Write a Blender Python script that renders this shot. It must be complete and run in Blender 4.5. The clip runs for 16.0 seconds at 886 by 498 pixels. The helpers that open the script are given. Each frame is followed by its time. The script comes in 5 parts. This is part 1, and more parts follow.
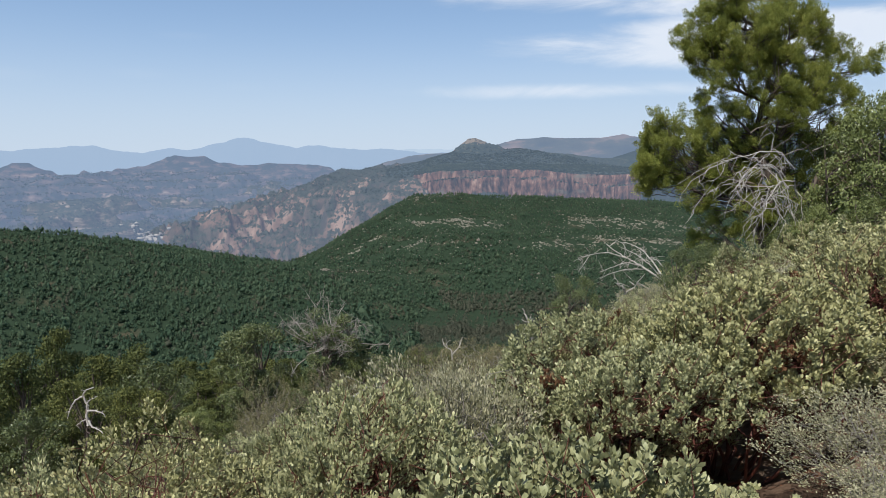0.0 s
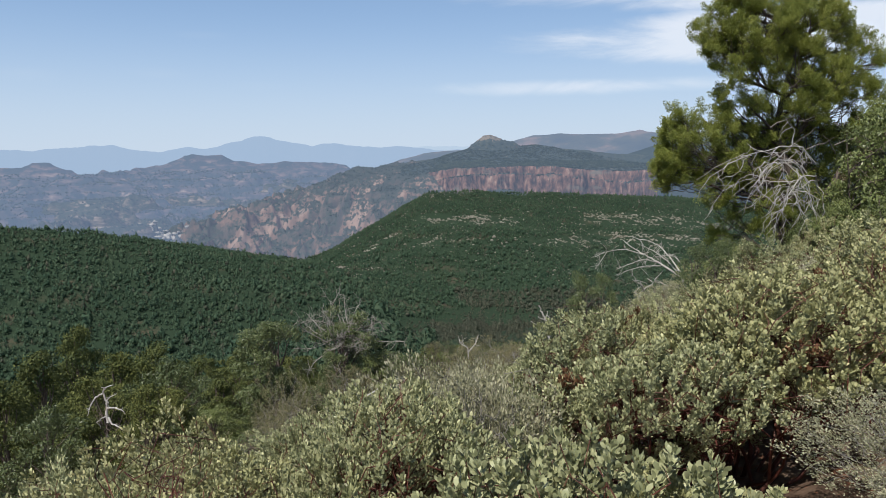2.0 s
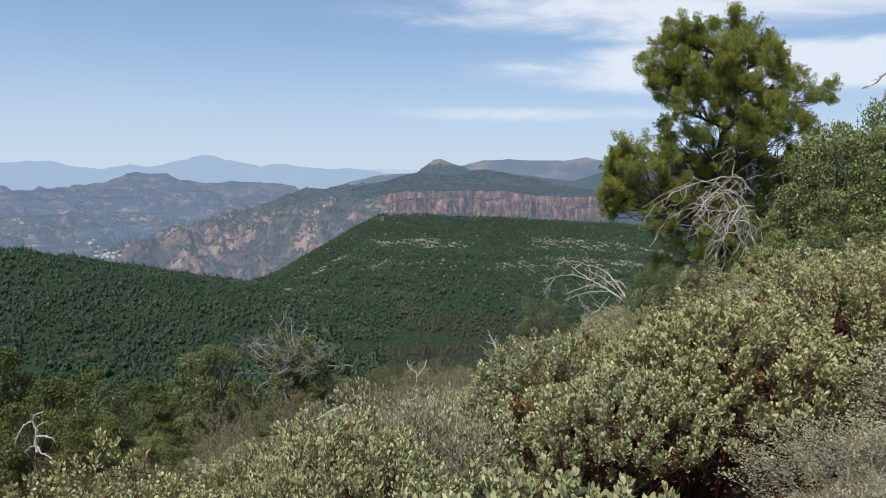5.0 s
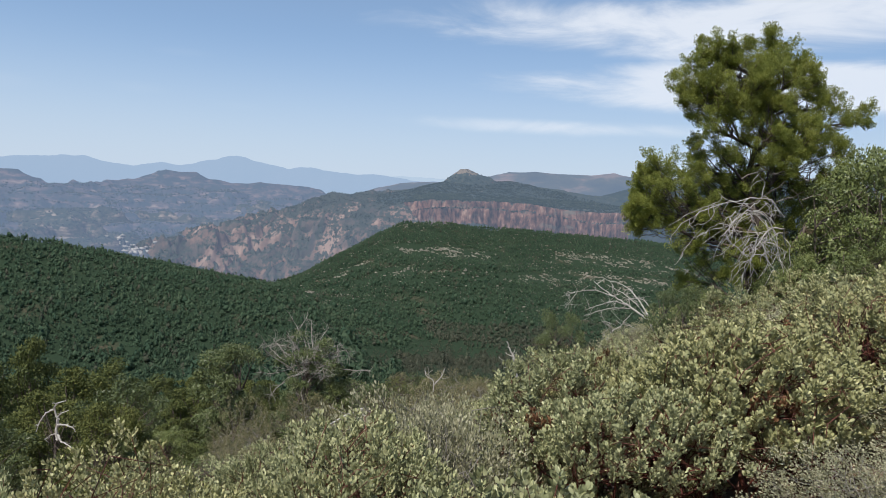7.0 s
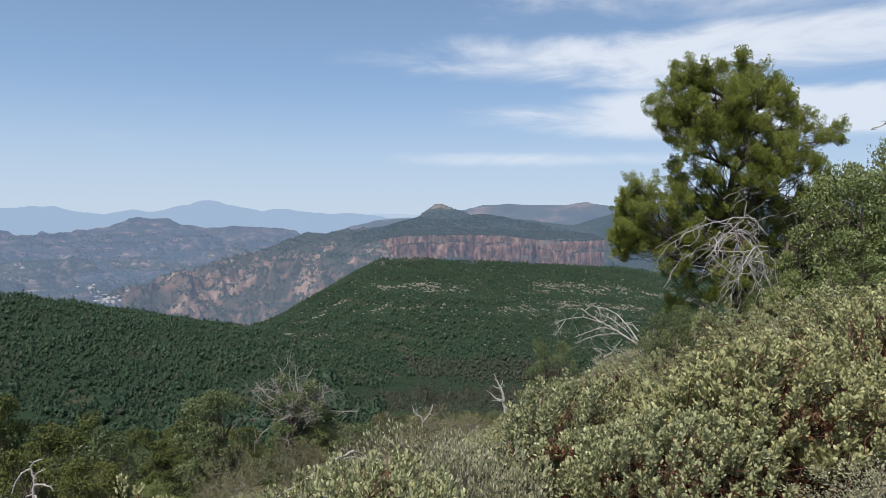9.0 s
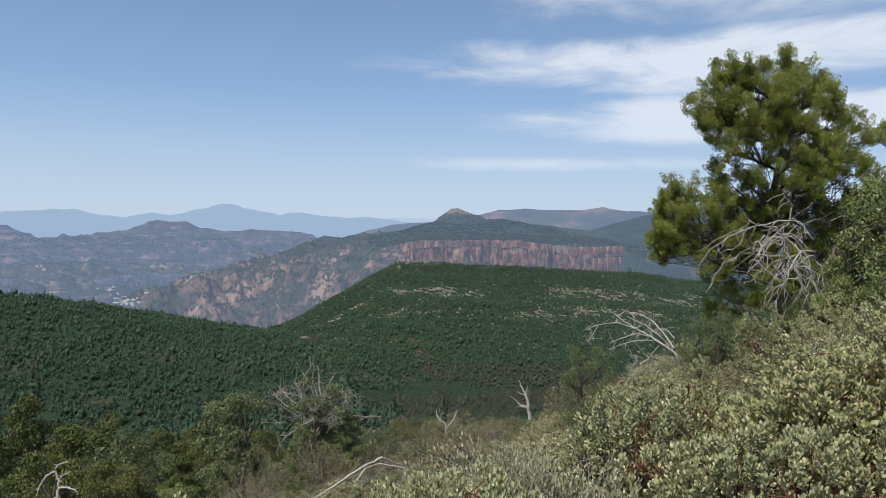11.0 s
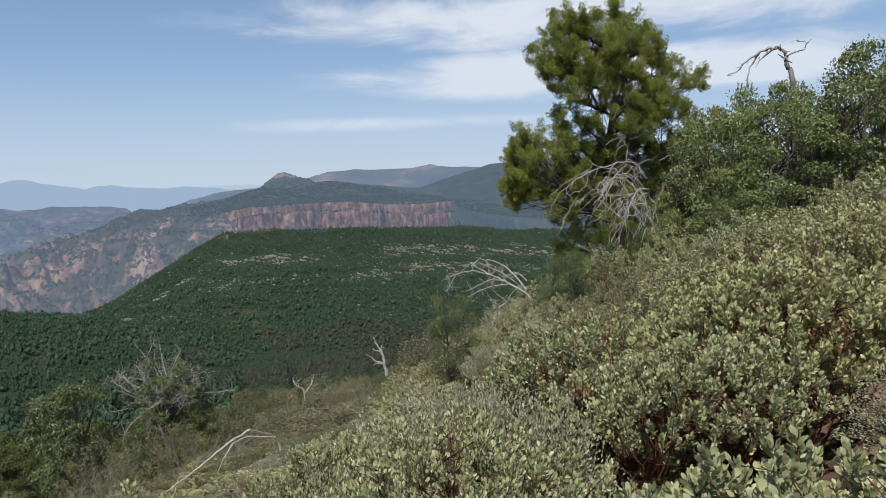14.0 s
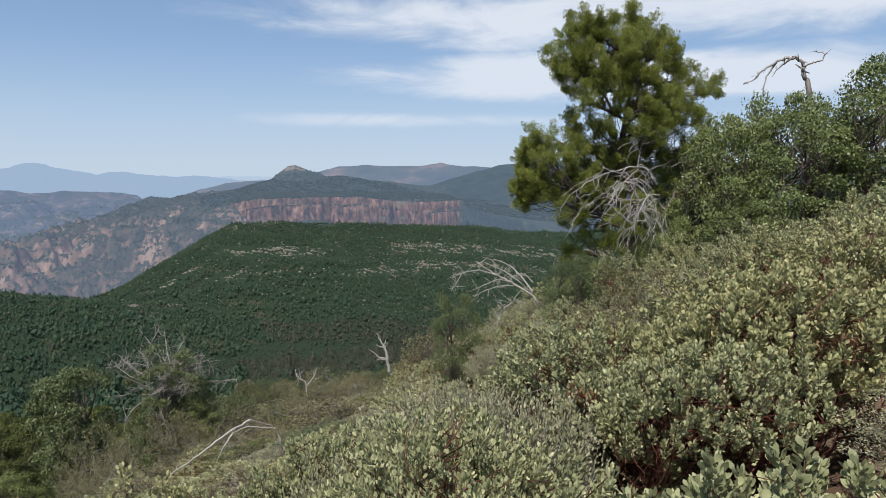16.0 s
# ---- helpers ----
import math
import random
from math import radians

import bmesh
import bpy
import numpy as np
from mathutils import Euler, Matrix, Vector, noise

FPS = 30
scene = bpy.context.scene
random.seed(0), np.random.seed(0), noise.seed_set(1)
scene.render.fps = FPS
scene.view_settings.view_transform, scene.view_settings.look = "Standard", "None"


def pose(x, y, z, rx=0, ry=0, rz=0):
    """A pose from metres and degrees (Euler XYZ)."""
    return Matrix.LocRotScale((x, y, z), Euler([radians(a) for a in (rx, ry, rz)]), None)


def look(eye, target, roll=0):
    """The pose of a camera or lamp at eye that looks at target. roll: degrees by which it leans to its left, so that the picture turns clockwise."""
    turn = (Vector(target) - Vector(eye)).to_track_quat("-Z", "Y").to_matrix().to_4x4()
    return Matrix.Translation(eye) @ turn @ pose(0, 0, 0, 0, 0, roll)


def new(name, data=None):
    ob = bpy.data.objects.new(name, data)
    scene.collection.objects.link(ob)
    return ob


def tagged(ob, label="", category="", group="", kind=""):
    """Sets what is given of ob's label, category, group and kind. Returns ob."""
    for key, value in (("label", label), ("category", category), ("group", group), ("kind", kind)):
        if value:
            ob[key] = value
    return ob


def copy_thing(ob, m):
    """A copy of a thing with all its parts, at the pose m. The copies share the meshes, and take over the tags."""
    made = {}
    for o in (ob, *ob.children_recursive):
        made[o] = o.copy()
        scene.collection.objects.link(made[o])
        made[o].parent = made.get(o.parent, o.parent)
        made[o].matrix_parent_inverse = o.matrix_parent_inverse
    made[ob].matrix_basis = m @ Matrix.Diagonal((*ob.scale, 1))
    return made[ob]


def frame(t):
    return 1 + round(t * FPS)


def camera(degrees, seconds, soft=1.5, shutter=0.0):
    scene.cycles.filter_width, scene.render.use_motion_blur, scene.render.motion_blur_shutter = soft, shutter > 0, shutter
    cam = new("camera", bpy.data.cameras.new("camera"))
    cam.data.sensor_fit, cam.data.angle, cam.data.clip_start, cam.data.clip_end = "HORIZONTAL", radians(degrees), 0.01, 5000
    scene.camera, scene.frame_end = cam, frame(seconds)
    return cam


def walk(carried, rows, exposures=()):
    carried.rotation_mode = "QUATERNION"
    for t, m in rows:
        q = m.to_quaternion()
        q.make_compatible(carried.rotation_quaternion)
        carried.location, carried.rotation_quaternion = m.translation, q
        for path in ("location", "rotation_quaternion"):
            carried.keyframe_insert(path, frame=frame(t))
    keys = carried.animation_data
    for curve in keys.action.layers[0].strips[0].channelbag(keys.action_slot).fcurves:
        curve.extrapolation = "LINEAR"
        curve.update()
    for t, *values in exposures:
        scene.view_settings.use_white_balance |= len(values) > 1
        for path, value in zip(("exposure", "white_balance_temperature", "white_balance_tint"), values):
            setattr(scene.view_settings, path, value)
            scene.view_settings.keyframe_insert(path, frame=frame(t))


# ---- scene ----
cam = camera(65.6, 16.0, soft=0.8)
PATH = [
    (0, (0.553, 0.211, 1.641), (0.446, 2.189, 1.37), -0.1),
    (0.5, (0.545, 0.229, 1.639), (0.425, 2.206, 1.367), -0.7),
    (1, (0.545, 0.241, 1.638), (0.409, 2.218, 1.365), -0.8),
    (1.5, (0.548, 0.244, 1.638), (0.401, 2.22, 1.364), -0.7),
    (2, (0.544, 0.248, 1.641), (0.392, 2.222, 1.362), -0.5),
    (2.5, (0.54, 0.257, 1.64), (0.385, 2.232, 1.363), -0.8),
    (3, (0.54, 0.259, 1.641), (0.388, 2.235, 1.37), -0.7),
    (3.5, (0.528, 0.275, 1.642), (0.385, 2.252, 1.377), -0.0),
    (4, (0.528, 0.317, 1.638), (0.501, 2.301, 1.387), -0.3),
    (4.5, (0.554, 0.298, 1.651), (0.547, 2.283, 1.411), 0.3),
    (5, (0.523, 0.285, 1.65), (0.518, 2.274, 1.438), 0.7),
    (5.2, (0.503, 0.29, 1.649), (0.497, 2.281, 1.456), 0.5),
    (7.5, (0.539, 0.285, 1.627), (0.457, 2.275, 1.445), 3.4),
    (8, (0.549, 0.288, 1.612), (0.465, 2.282, 1.484), 0.7),
    (8.2, (0.534, 0.267, 1.609), (0.492, 2.265, 1.52), -0.4),
    (10.3, (0.099, 0.707, 1.556), (0.136, 2.705, 1.479), 2.5),
    (10.5, (0.101, 0.7, 1.555), (0.097, 2.699, 1.493), 2.4),
    (11, (0.064, 0.705, 1.535), (0.009, 2.703, 1.464), 0.9),
    (11.5, (-0.007, 0.748, 1.505), (-0.003, 2.747, 1.423), -0.7),
    (12, (-0.128, 0.904, 1.488), (-0.072, 2.903, 1.425), 0.1),
    (12.5, (-0.155, 0.944, 1.486), (-0.062, 2.94, 1.383), 0.2),
    (13, (-0.226, 0.913, 1.461), (0.041, 2.888, 1.298), 1.9),
    (13.5, (-0.346, 0.882, 1.451), (-0.043, 2.849, 1.251), -0.4),
    (14, (-0.386, 0.892, 1.437), (0.036, 2.837, 1.247), -2.2),
    (14.5, (-0.391, 0.892, 1.433), (0.038, 2.837, 1.256), -1.8),
    (15, (-0.393, 0.889, 1.429), (0.046, 2.833, 1.259), -0.6),
    (15.5, (-0.381, 0.904, 1.419), (0.053, 2.848, 1.239), 0.5),
    (16, (-0.379, 0.917, 1.419), (0.022, 2.866, 1.226), 0.0),
]
walk(cam, [(t, look(eye, target, roll)) for t, eye, target, roll in PATH], exposures=[(0, 0, 6500, 10), (5.2, 0, 6500, 10), (7.5, -0.04, 6480, 10), (8.2, -0.05, 6460, 10), (10.3, -0.08, 6420, 10), (12.2, -0.11, 6430, 10), (13.0, -0.20, 6480, 10), (14.0, -0.12, 6500, 10), (16, -0.09, 6500, 10)])

# ---- world, sun, exposure ----
SUN_EL, SUN_AZ = 57.0, 212.0     # height of the sun; compass from +y towards +x
sun_dir = Vector((math.sin(radians(SUN_AZ)) * math.cos(radians(SUN_EL)), math.cos(radians(SUN_AZ)) * math.cos(radians(SUN_EL)), math.sin(radians(SUN_EL))))
sun = new("sun", bpy.data.lights.new("sun", "SUN"))
sun.data.energy, sun.data.angle, sun.data.color = 5.1, radians(0.6), (1.0, 0.95, 0.87)
sun.matrix_world = look(sun_dir * 100, (0, 0, 0))


def nodes_of(tree):
    tree.nodes.clear()
    n, l = tree.nodes, tree.links

    def add(kind, **kw):
        node = n.new(kind)
        for k, v in kw.items():
            if k.startswith("i_"):
                node.inputs[k[2:].replace("_", " ")].default_value = v
            else:
                setattr(node, k, v)
        return node
    return add, l.new


world = bpy.data.worlds.new("world")
scene.world = world
world.use_nodes = True
add, link = nodes_of(world.node_tree)
sky = add("ShaderNodeTexSky", sky_type="NISHITA", sun_disc=False, sun_elevation=radians(SUN_EL), sun_rotation=radians(SUN_AZ), altitude=1500, air_density=1.0, dust_density=0.6, ozone_density=1.2)
coord = add("ShaderNodeTexCoord")
split = add("ShaderNodeSeparateXYZ")
link(coord.outputs["Generated"], split.inputs[0])
# compass angle and height of the view's direction
turn = add("ShaderNodeMath", operation="ARCTAN2")
link(split.outputs[0], turn.inputs[0])
link(split.outputs[1], turn.inputs[1])
rise = add("ShaderNodeMath", operation="ARCSINE")
link(split.outputs[2], rise.inputs[0])


def math_node(op, a, b=None, clamp=False):
    nd = add("ShaderNodeMath", operation=op, use_clamp=clamp)
    for k, v in enumerate((a, b)):
        if v is None:
            continue
        if isinstance(v, (int, float)):
            nd.inputs[k].default_value = v
        else:
            link(v, nd.inputs[k])
    return nd.outputs[0]


# ragged edges: the angles are stirred by noise before the cloud banks are laid out
where = add("ShaderNodeCombineXYZ")
link(math_node("MULTIPLY", turn.outputs[0], 1.0), where.inputs[0])
link(math_node("MULTIPLY", rise.outputs[0], 3.6), where.inputs[1])
wisps = add("ShaderNodeTexNoise", i_Scale=5.0, i_Detail=9.0, i_Roughness=0.6, i_Distortion=0.5)
link(where.outputs[0], wisps.inputs["Vector"])
broad = add("ShaderNodeTexNoise", i_Scale=1.7, i_Detail=4.0, i_Roughness=0.55)
link(where.outputs[0], broad.inputs["Vector"])
ragged = math_node("ADD", math_node("MULTIPLY", math_node("SUBTRACT", wisps.outputs[0], 0.5), 1.9), math_node("MULTIPLY", math_node("SUBTRACT", broad.outputs[0], 0.5), 1.3))
total = None
# cloud banks: compass, half-width, height, half-thickness (radians), density
for u0, du, v0, dv, dense in ((0.55, 0.68, 0.225, 0.050, 1.12), (0.48, 0.48, 0.145, 0.042, 1.2), (0.14, 0.34, 0.088, 0.015, 0.8), (0.72, 0.85, 0.34, 0.095, 0.95), (0.95, 0.35, 0.12, 0.05, 0.7), (-0.61, 0.05, 0.098, 0.012, 0.22), (-0.45, 0.05, 0.106, 0.010, 0.2), (-0.33, 0.045, 0.092, 0.009, 0.2), (-0.40, 0.05, 0.155, 0.008, 0.16), (1.9, 1.2, 0.5, 0.3, 0.7)):
    a = math_node("POWER", math_node("ABSOLUTE", math_node("DIVIDE", math_node("SUBTRACT", turn.outputs[0], u0), du)), 2.0)
    b = math_node("POWER", math_node("ABSOLUTE", math_node("DIVIDE", math_node("SUBTRACT", rise.outputs[0], v0), dv)), 2.0)
    bank = math_node("MULTIPLY", math_node("ADD", math_node("SUBTRACT", 1.0, math_node("ADD", a, b)), ragged), dense, True)
    total = bank if total is None else math_node("MAXIMUM", total, bank)
veil = add("ShaderNodeMapRange", interpolation_type="SMOOTHSTEP", i_From_Min=0.0, i_From_Max=1.0, i_To_Min=0.0, i_To_Max=0.9)
link(total, veil.inputs[0])
mix = add("ShaderNodeMix", data_type="RGBA")
link(veil.outputs[0], mix.inputs[0])
link(sky.outputs[0], mix.inputs[6])
mix.inputs[7].default_value = (8.6, 8.9, 9.4, 1)
# thin haze: whitish at the horizon, clear blue above
last = mix.outputs[2]
for top_z, most, tone in ((0.62, 0.70, (3.2, 5.05, 8.0, 1)), (0.21, 0.82, (5.8, 6.8, 7.95, 1))):
    low = add("ShaderNodeMapRange", interpolation_type="SMOOTHSTEP", i_From_Min=-0.03, i_From_Max=top_z, i_To_Min=most, i_To_Max=0.0)
    link(split.outputs[2], low.inputs[0])
    fade = math_node("MULTIPLY", low.outputs[0], math_node("SUBTRACT", 1.0, math_node("MULTIPLY", veil.outputs[0], 0.75)))
    mist = add("ShaderNodeMix", data_type="RGBA")
    link(fade, mist.inputs[0])
    link(last, mist.inputs[6])
    mist.inputs[7].default_value = tone
    last = mist.outputs[2]
back = add("ShaderNodeBackground", i_Strength=0.105)
link(last, back.inputs[0])
link(back.outputs[0], add("ShaderNodeOutputWorld").inputs[0])


# ---- materials ----
def material(name, stops, scale=8.0, rough=0.8, by="noise", detail=6.0, bump=0.0, bump_scale=None, translucent=0.0, stretch=(1, 1, 1), haze=0.0, haze_colour=(0.3, 0.42, 0.6), patch=None, spec=0.3, slope=None, drift=0.24):
    """Procedural material: a colour ramp driven by noise in metres, by the single leaf (island) or by the object."""
    m = bpy.data.materials.new(name)
    m.use_nodes = True
    add, link = nodes_of(m.node_tree)
    out = add("ShaderNodeOutputMaterial")
    geo = add("ShaderNodeNewGeometry")
    move = add("ShaderNodeMapping", i_Scale=stretch)
    link(geo.outputs["Position"], move.inputs[0])
    tex = add("ShaderNodeTexNoise", i_Scale=scale, i_Detail=detail, i_Roughness=0.62)
    link(move.outputs[0], tex.inputs["Vector"])
    ramp = add("ShaderNodeValToRGB")
    while len(ramp.color_ramp.elements) < len(stops):
        ramp.color_ramp.elements.new(0.5)
    for e, (p, c) in zip(ramp.color_ramp.elements, stops):
        e.position, e.color = p, (*c, 1)
    if by == "island":
        info = add("ShaderNodeObjectInfo")
        blend = add("ShaderNodeMath", operation="MULTIPLY_ADD")
        blend.inputs[1].default_value = 0.86 - drift
        link(geo.outputs["Random Per Island"], blend.inputs[0])
        part2 = add("ShaderNodeMath", operation="MULTIPLY_ADD")
        part2.inputs[1].default_value = 0.14
        link(info.outputs["Random"], part2.inputs[0])
        part3 = add("ShaderNodeMath", operation="MULTIPLY")
        part3.inputs[1].default_value = drift
        link(tex.outputs[0], part3.inputs[0])
        link(part3.outputs[0], part2.inputs[2])
        link(part2.outputs[0], blend.inputs[2])
        link(blend.outputs[0], ramp.inputs[0])
    else:
        link(tex.outputs[0], ramp.inputs[0])
    colour = ramp.outputs[0]
    if patch:
        # a second surface in patches of their own shape: (colour, scale, from, to, stretch)
        pc, ps, p0, p1, pst = patch
        mv = add("ShaderNodeMapping", i_Scale=pst)
        link(geo.outputs["Position"], mv.inputs[0])
        pn = add("ShaderNodeTexNoise", i_Scale=ps, i_Detail=7.0, i_Roughness=0.66)
        link(mv.outputs[0], pn.inputs["Vector"])
        pr = add("ShaderNodeMapRange", interpolation_type="SMOOTHSTEP", i_From_Min=p0, i_From_Max=p1)
        link(pn.outputs[0], pr.inputs[0])
        pm = add("ShaderNodeMix", data_type="RGBA")
        cover = pr.outputs[0]
        if slope:
            # brush holds on gentle ground, bare rock on steep ground
            nz = add("ShaderNodeSeparateXYZ")
            link(geo.outputs["Normal"], nz.inputs[0])
            lean = add("ShaderNodeMath", operation="MULTIPLY_ADD")
            lean.inputs[1].default_value = 1.6
            link(pn.outputs[0], lean.inputs[0])
            link(nz.outputs[2], lean.inputs[2])
            grow = add("ShaderNodeMapRange", interpolation_type="SMOOTHSTEP", i_From_Min=slope[0], i_From_Max=slope[1])
            link(lean.outputs[0], grow.inputs[0])
            cover = grow.outputs[0]
        link(cover, pm.inputs[0])
        link(colour, pm.inputs[6])
        pm.inputs[7].default_value = (*pc, 1)
        colour = pm.outputs[2]
    bsdf = add("ShaderNodeBsdfPrincipled", i_Roughness=rough)
    bsdf.inputs["Specular IOR Level"].default_value = spec
    link(colour, bsdf.inputs["Base Color"])
    if bump:
        t2 = add("ShaderNodeTexNoise", i_Scale=bump_scale or scale * 3, i_Detail=8.0, i_Roughness=0.65)
        link(move.outputs[0], t2.inputs["Vector"])
        b = add("ShaderNodeBump", i_Strength=bump, i_Distance=0.3 / (bump_scale or scale * 3))
        link(t2.outputs[0], b.inputs["Height"])
        link(b.outputs[0], bsdf.inputs["Normal"])
    shader = bsdf.outputs[0]
    if translucent:
        tr = add("ShaderNodeBsdfTranslucent")
        link(colour, tr.inputs[0])
        ms = add("ShaderNodeMixShader", i_Fac=translucent)
        link(shader, ms.inputs[1])
        link(tr.outputs[0], ms.inputs[2])
        shader = ms.outputs[0]
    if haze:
        # distant backdrop only: aerial haze painted in as blue emission over the lit surface
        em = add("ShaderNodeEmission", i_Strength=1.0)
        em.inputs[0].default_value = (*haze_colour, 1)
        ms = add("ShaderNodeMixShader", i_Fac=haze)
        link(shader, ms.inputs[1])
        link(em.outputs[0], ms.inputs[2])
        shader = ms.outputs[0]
    link(shader, out.inputs[0])
    return m


M_MANZ = material("manzanita_leaf", [(0.06, (0.095, 0.106, 0.048)), (0.38, (0.262, 0.28, 0.143)), (0.68, (0.435, 0.445, 0.245)), (0.93, (0.63, 0.60, 0.34))], by="island", scale=1.1, rough=0.42, translucent=0.08, spec=0.4, drift=0.3)
M_MANZ_OLIVE = material("olive_manzanita_leaf", [(0.06, (0.10, 0.10, 0.043)), (0.38, (0.268, 0.273, 0.126)), (0.68, (0.435, 0.433, 0.22)), (0.86, (0.58, 0.54, 0.285)), (0.95, (0.46, 0.30, 0.155))], by="island", scale=1.1, rough=0.45, translucent=0.08, spec=0.35, drift=0.3)
M_MANZ_DEAD = material("dry_leaf", [(0.1, (0.09, 0.04, 0.025)), (0.5, (0.19, 0.09, 0.045)), (0.9, (0.30, 0.19, 0.10))], by="island", scale=3, rough=0.7, translucent=0.15)
M_MANZ_STEM = material("manzanita_bark", [(0.3, (0.045, 0.014, 0.010)), (0.55, (0.12, 0.038, 0.026)), (0.75, (0.21, 0.115, 0.09))], scale=9, rough=0.5, stretch=(1, 1, 0.4))
M_SILVER = material("grey_shrub_leaf", [(0.1, (0.165, 0.167, 0.098)), (0.5, (0.31, 0.305, 0.185)), (0.9, (0.53, 0.505, 0.36))], by="island", scale=1.3, rough=0.6, translucent=0.12)
M_TWIG_GREY = material("grey_twig", [(0.3, (0.15, 0.135, 0.115)), (0.7, (0.37, 0.35, 0.32))], scale=14, rough=0.8, stretch=(1, 1, 0.3))
M_TAN = material("dry_shrub_leaf", [(0.1, (0.10, 0.10, 0.05)), (0.5, (0.20, 0.188, 0.10)), (0.9, (0.33, 0.295, 0.17))], by="island", scale=1.6, rough=0.75, translucent=0.15)
M_OAK = material("oak_leaf", [(0.1, (0.062, 0.085, 0.03)), (0.45, (0.15, 0.185, 0.064)), (0.8, (0.28, 0.32, 0.115)), (0.95, (0.41, 0.40, 0.15))], by="island", scale=0.9, rough=0.42, translucent=0.2, spec=0.45, drift=0.4)
M_OAK_DARK = material("dark_oak_leaf", [(0.1, (0.04, 0.058, 0.022)), (0.45, (0.092, 0.12, 0.046)), (0.8, (0.18, 0.21, 0.085)), (0.95, (0.29, 0.285, 0.13))], by="island", scale=0.9, rough=0.42, translucent=0.15, spec=0.45, drift=0.4)
M_JUNIPER = material("juniper_leaf", [(0.12, (0.055, 0.078, 0.02)), (0.4, (0.15, 0.185, 0.04)), (0.65, (0.30, 0.325, 0.07)), (0.9, (0.46, 0.42, 0.12))], by="island", scale=2.2, rough=0.6, translucent=0.16, drift=0.5)
M_JUNIPER_DRY = material("dry_juniper_leaf", [(0.1, (0.12, 0.075, 0.05)), (0.5, (0.24, 0.17, 0.12)), (0.9, (0.38, 0.29, 0.22))], by="island", scale=2, rough=0.8, translucent=0.15)
M_BARK = material("juniper_bark", [(0.3, (0.06, 0.047, 0.04)), (0.7, (0.18, 0.145, 0.12))], scale=10, rough=0.9, stretch=(1, 1, 0.15), bump=0.5)
M_DEAD = material("bleached_wood", [(0.3, (0.24, 0.22, 0.20)), (0.55, (0.44, 0.42, 0.39)), (0.75, (0.60, 0.58, 0.55))], scale=12, rough=0.8, stretch=(1, 1, 0.3))
M_DEAD_DARK = material("weathered_wood", [(0.3, (0.09, 0.07, 0.06)), (0.55, (0.22, 0.19, 0.17)), (0.8, (0.45, 0.42, 0.39))], scale=7, rough=0.85, stretch=(1, 1, 0.3))
M_PINE = material("pine_needles", [(0.1, (0.028, 0.04, 0.014)), (0.4, (0.068, 0.09, 0.027)), (0.7, (0.145, 0.155, 0.042)), (0.95, (0.25, 0.215, 0.065))], by="island", scale=0.3, rough=0.7, translucent=0.14, drift=0.5)
# greens shifted towards blue, with the valley's haze put into the leaf colour
M_FOREST = material("forest_leaf", [(0.12, (0.028, 0.058, 0.039)), (0.4, (0.047, 0.085, 0.054)), (0.62, (0.072, 0.113, 0.068)), (0.9, (0.12, 0.145, 0.09))], by="island", scale=0.016, rough=0.85, translucent=0.22, drift=0.5, spec=0.08)
M_SCRUB = material("valley_scrub_leaf", [(0.12, (0.045, 0.06, 0.043)), (0.4, (0.07, 0.082, 0.058)), (0.62, (0.10, 0.104, 0.075)), (0.9, (0.15, 0.14, 0.105))], by="island", scale=0.03, rough=0.85, translucent=0.2, drift=0.5, spec=0.08)
M_ROCK = material("pale_rock", [(0.3, (0.17, 0.155, 0.125)), (0.55, (0.28, 0.255, 0.21)), (0.8, (0.40, 0.37, 0.31))], scale=0.5, rough=0.9, bump=0.5)
M_GROUND = material("hillside_soil", [(0.3, (0.042, 0.042, 0.027)), (0.5, (0.07, 0.065, 0.044)), (0.7, (0.135, 0.115, 0.083))], scale=0.9, rough=0.95, bump=0.6, bump_scale=5, patch=((0.028, 0.046, 0.028), 0.03, 0.32, 0.46, (1, 1, 1)), spec=0.03)
M_SOIL = material("leaf_littered_soil", [(0.32, (0.07, 0.045, 0.032)), (0.5, (0.135, 0.092, 0.066)), (0.68, (0.24, 0.18, 0.135))], scale=3.0, rough=0.95, bump=0.7, bump_scale=22, patch=((0.19, 0.085, 0.05), 9.0, 0.55, 0.66, (1, 1, 1)), spec=0.05)
# blue that the far materials give off in place of haze in the air
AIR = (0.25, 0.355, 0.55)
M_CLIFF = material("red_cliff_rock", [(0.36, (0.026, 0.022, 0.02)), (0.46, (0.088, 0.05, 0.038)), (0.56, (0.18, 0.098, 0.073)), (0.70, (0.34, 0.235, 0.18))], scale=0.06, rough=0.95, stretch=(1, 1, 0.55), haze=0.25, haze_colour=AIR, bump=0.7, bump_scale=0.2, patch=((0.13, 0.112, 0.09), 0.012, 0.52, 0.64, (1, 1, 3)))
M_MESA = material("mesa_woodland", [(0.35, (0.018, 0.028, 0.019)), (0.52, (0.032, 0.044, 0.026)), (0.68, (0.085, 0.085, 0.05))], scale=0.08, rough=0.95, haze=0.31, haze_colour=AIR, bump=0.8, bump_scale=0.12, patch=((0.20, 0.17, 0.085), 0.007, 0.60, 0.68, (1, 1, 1)))
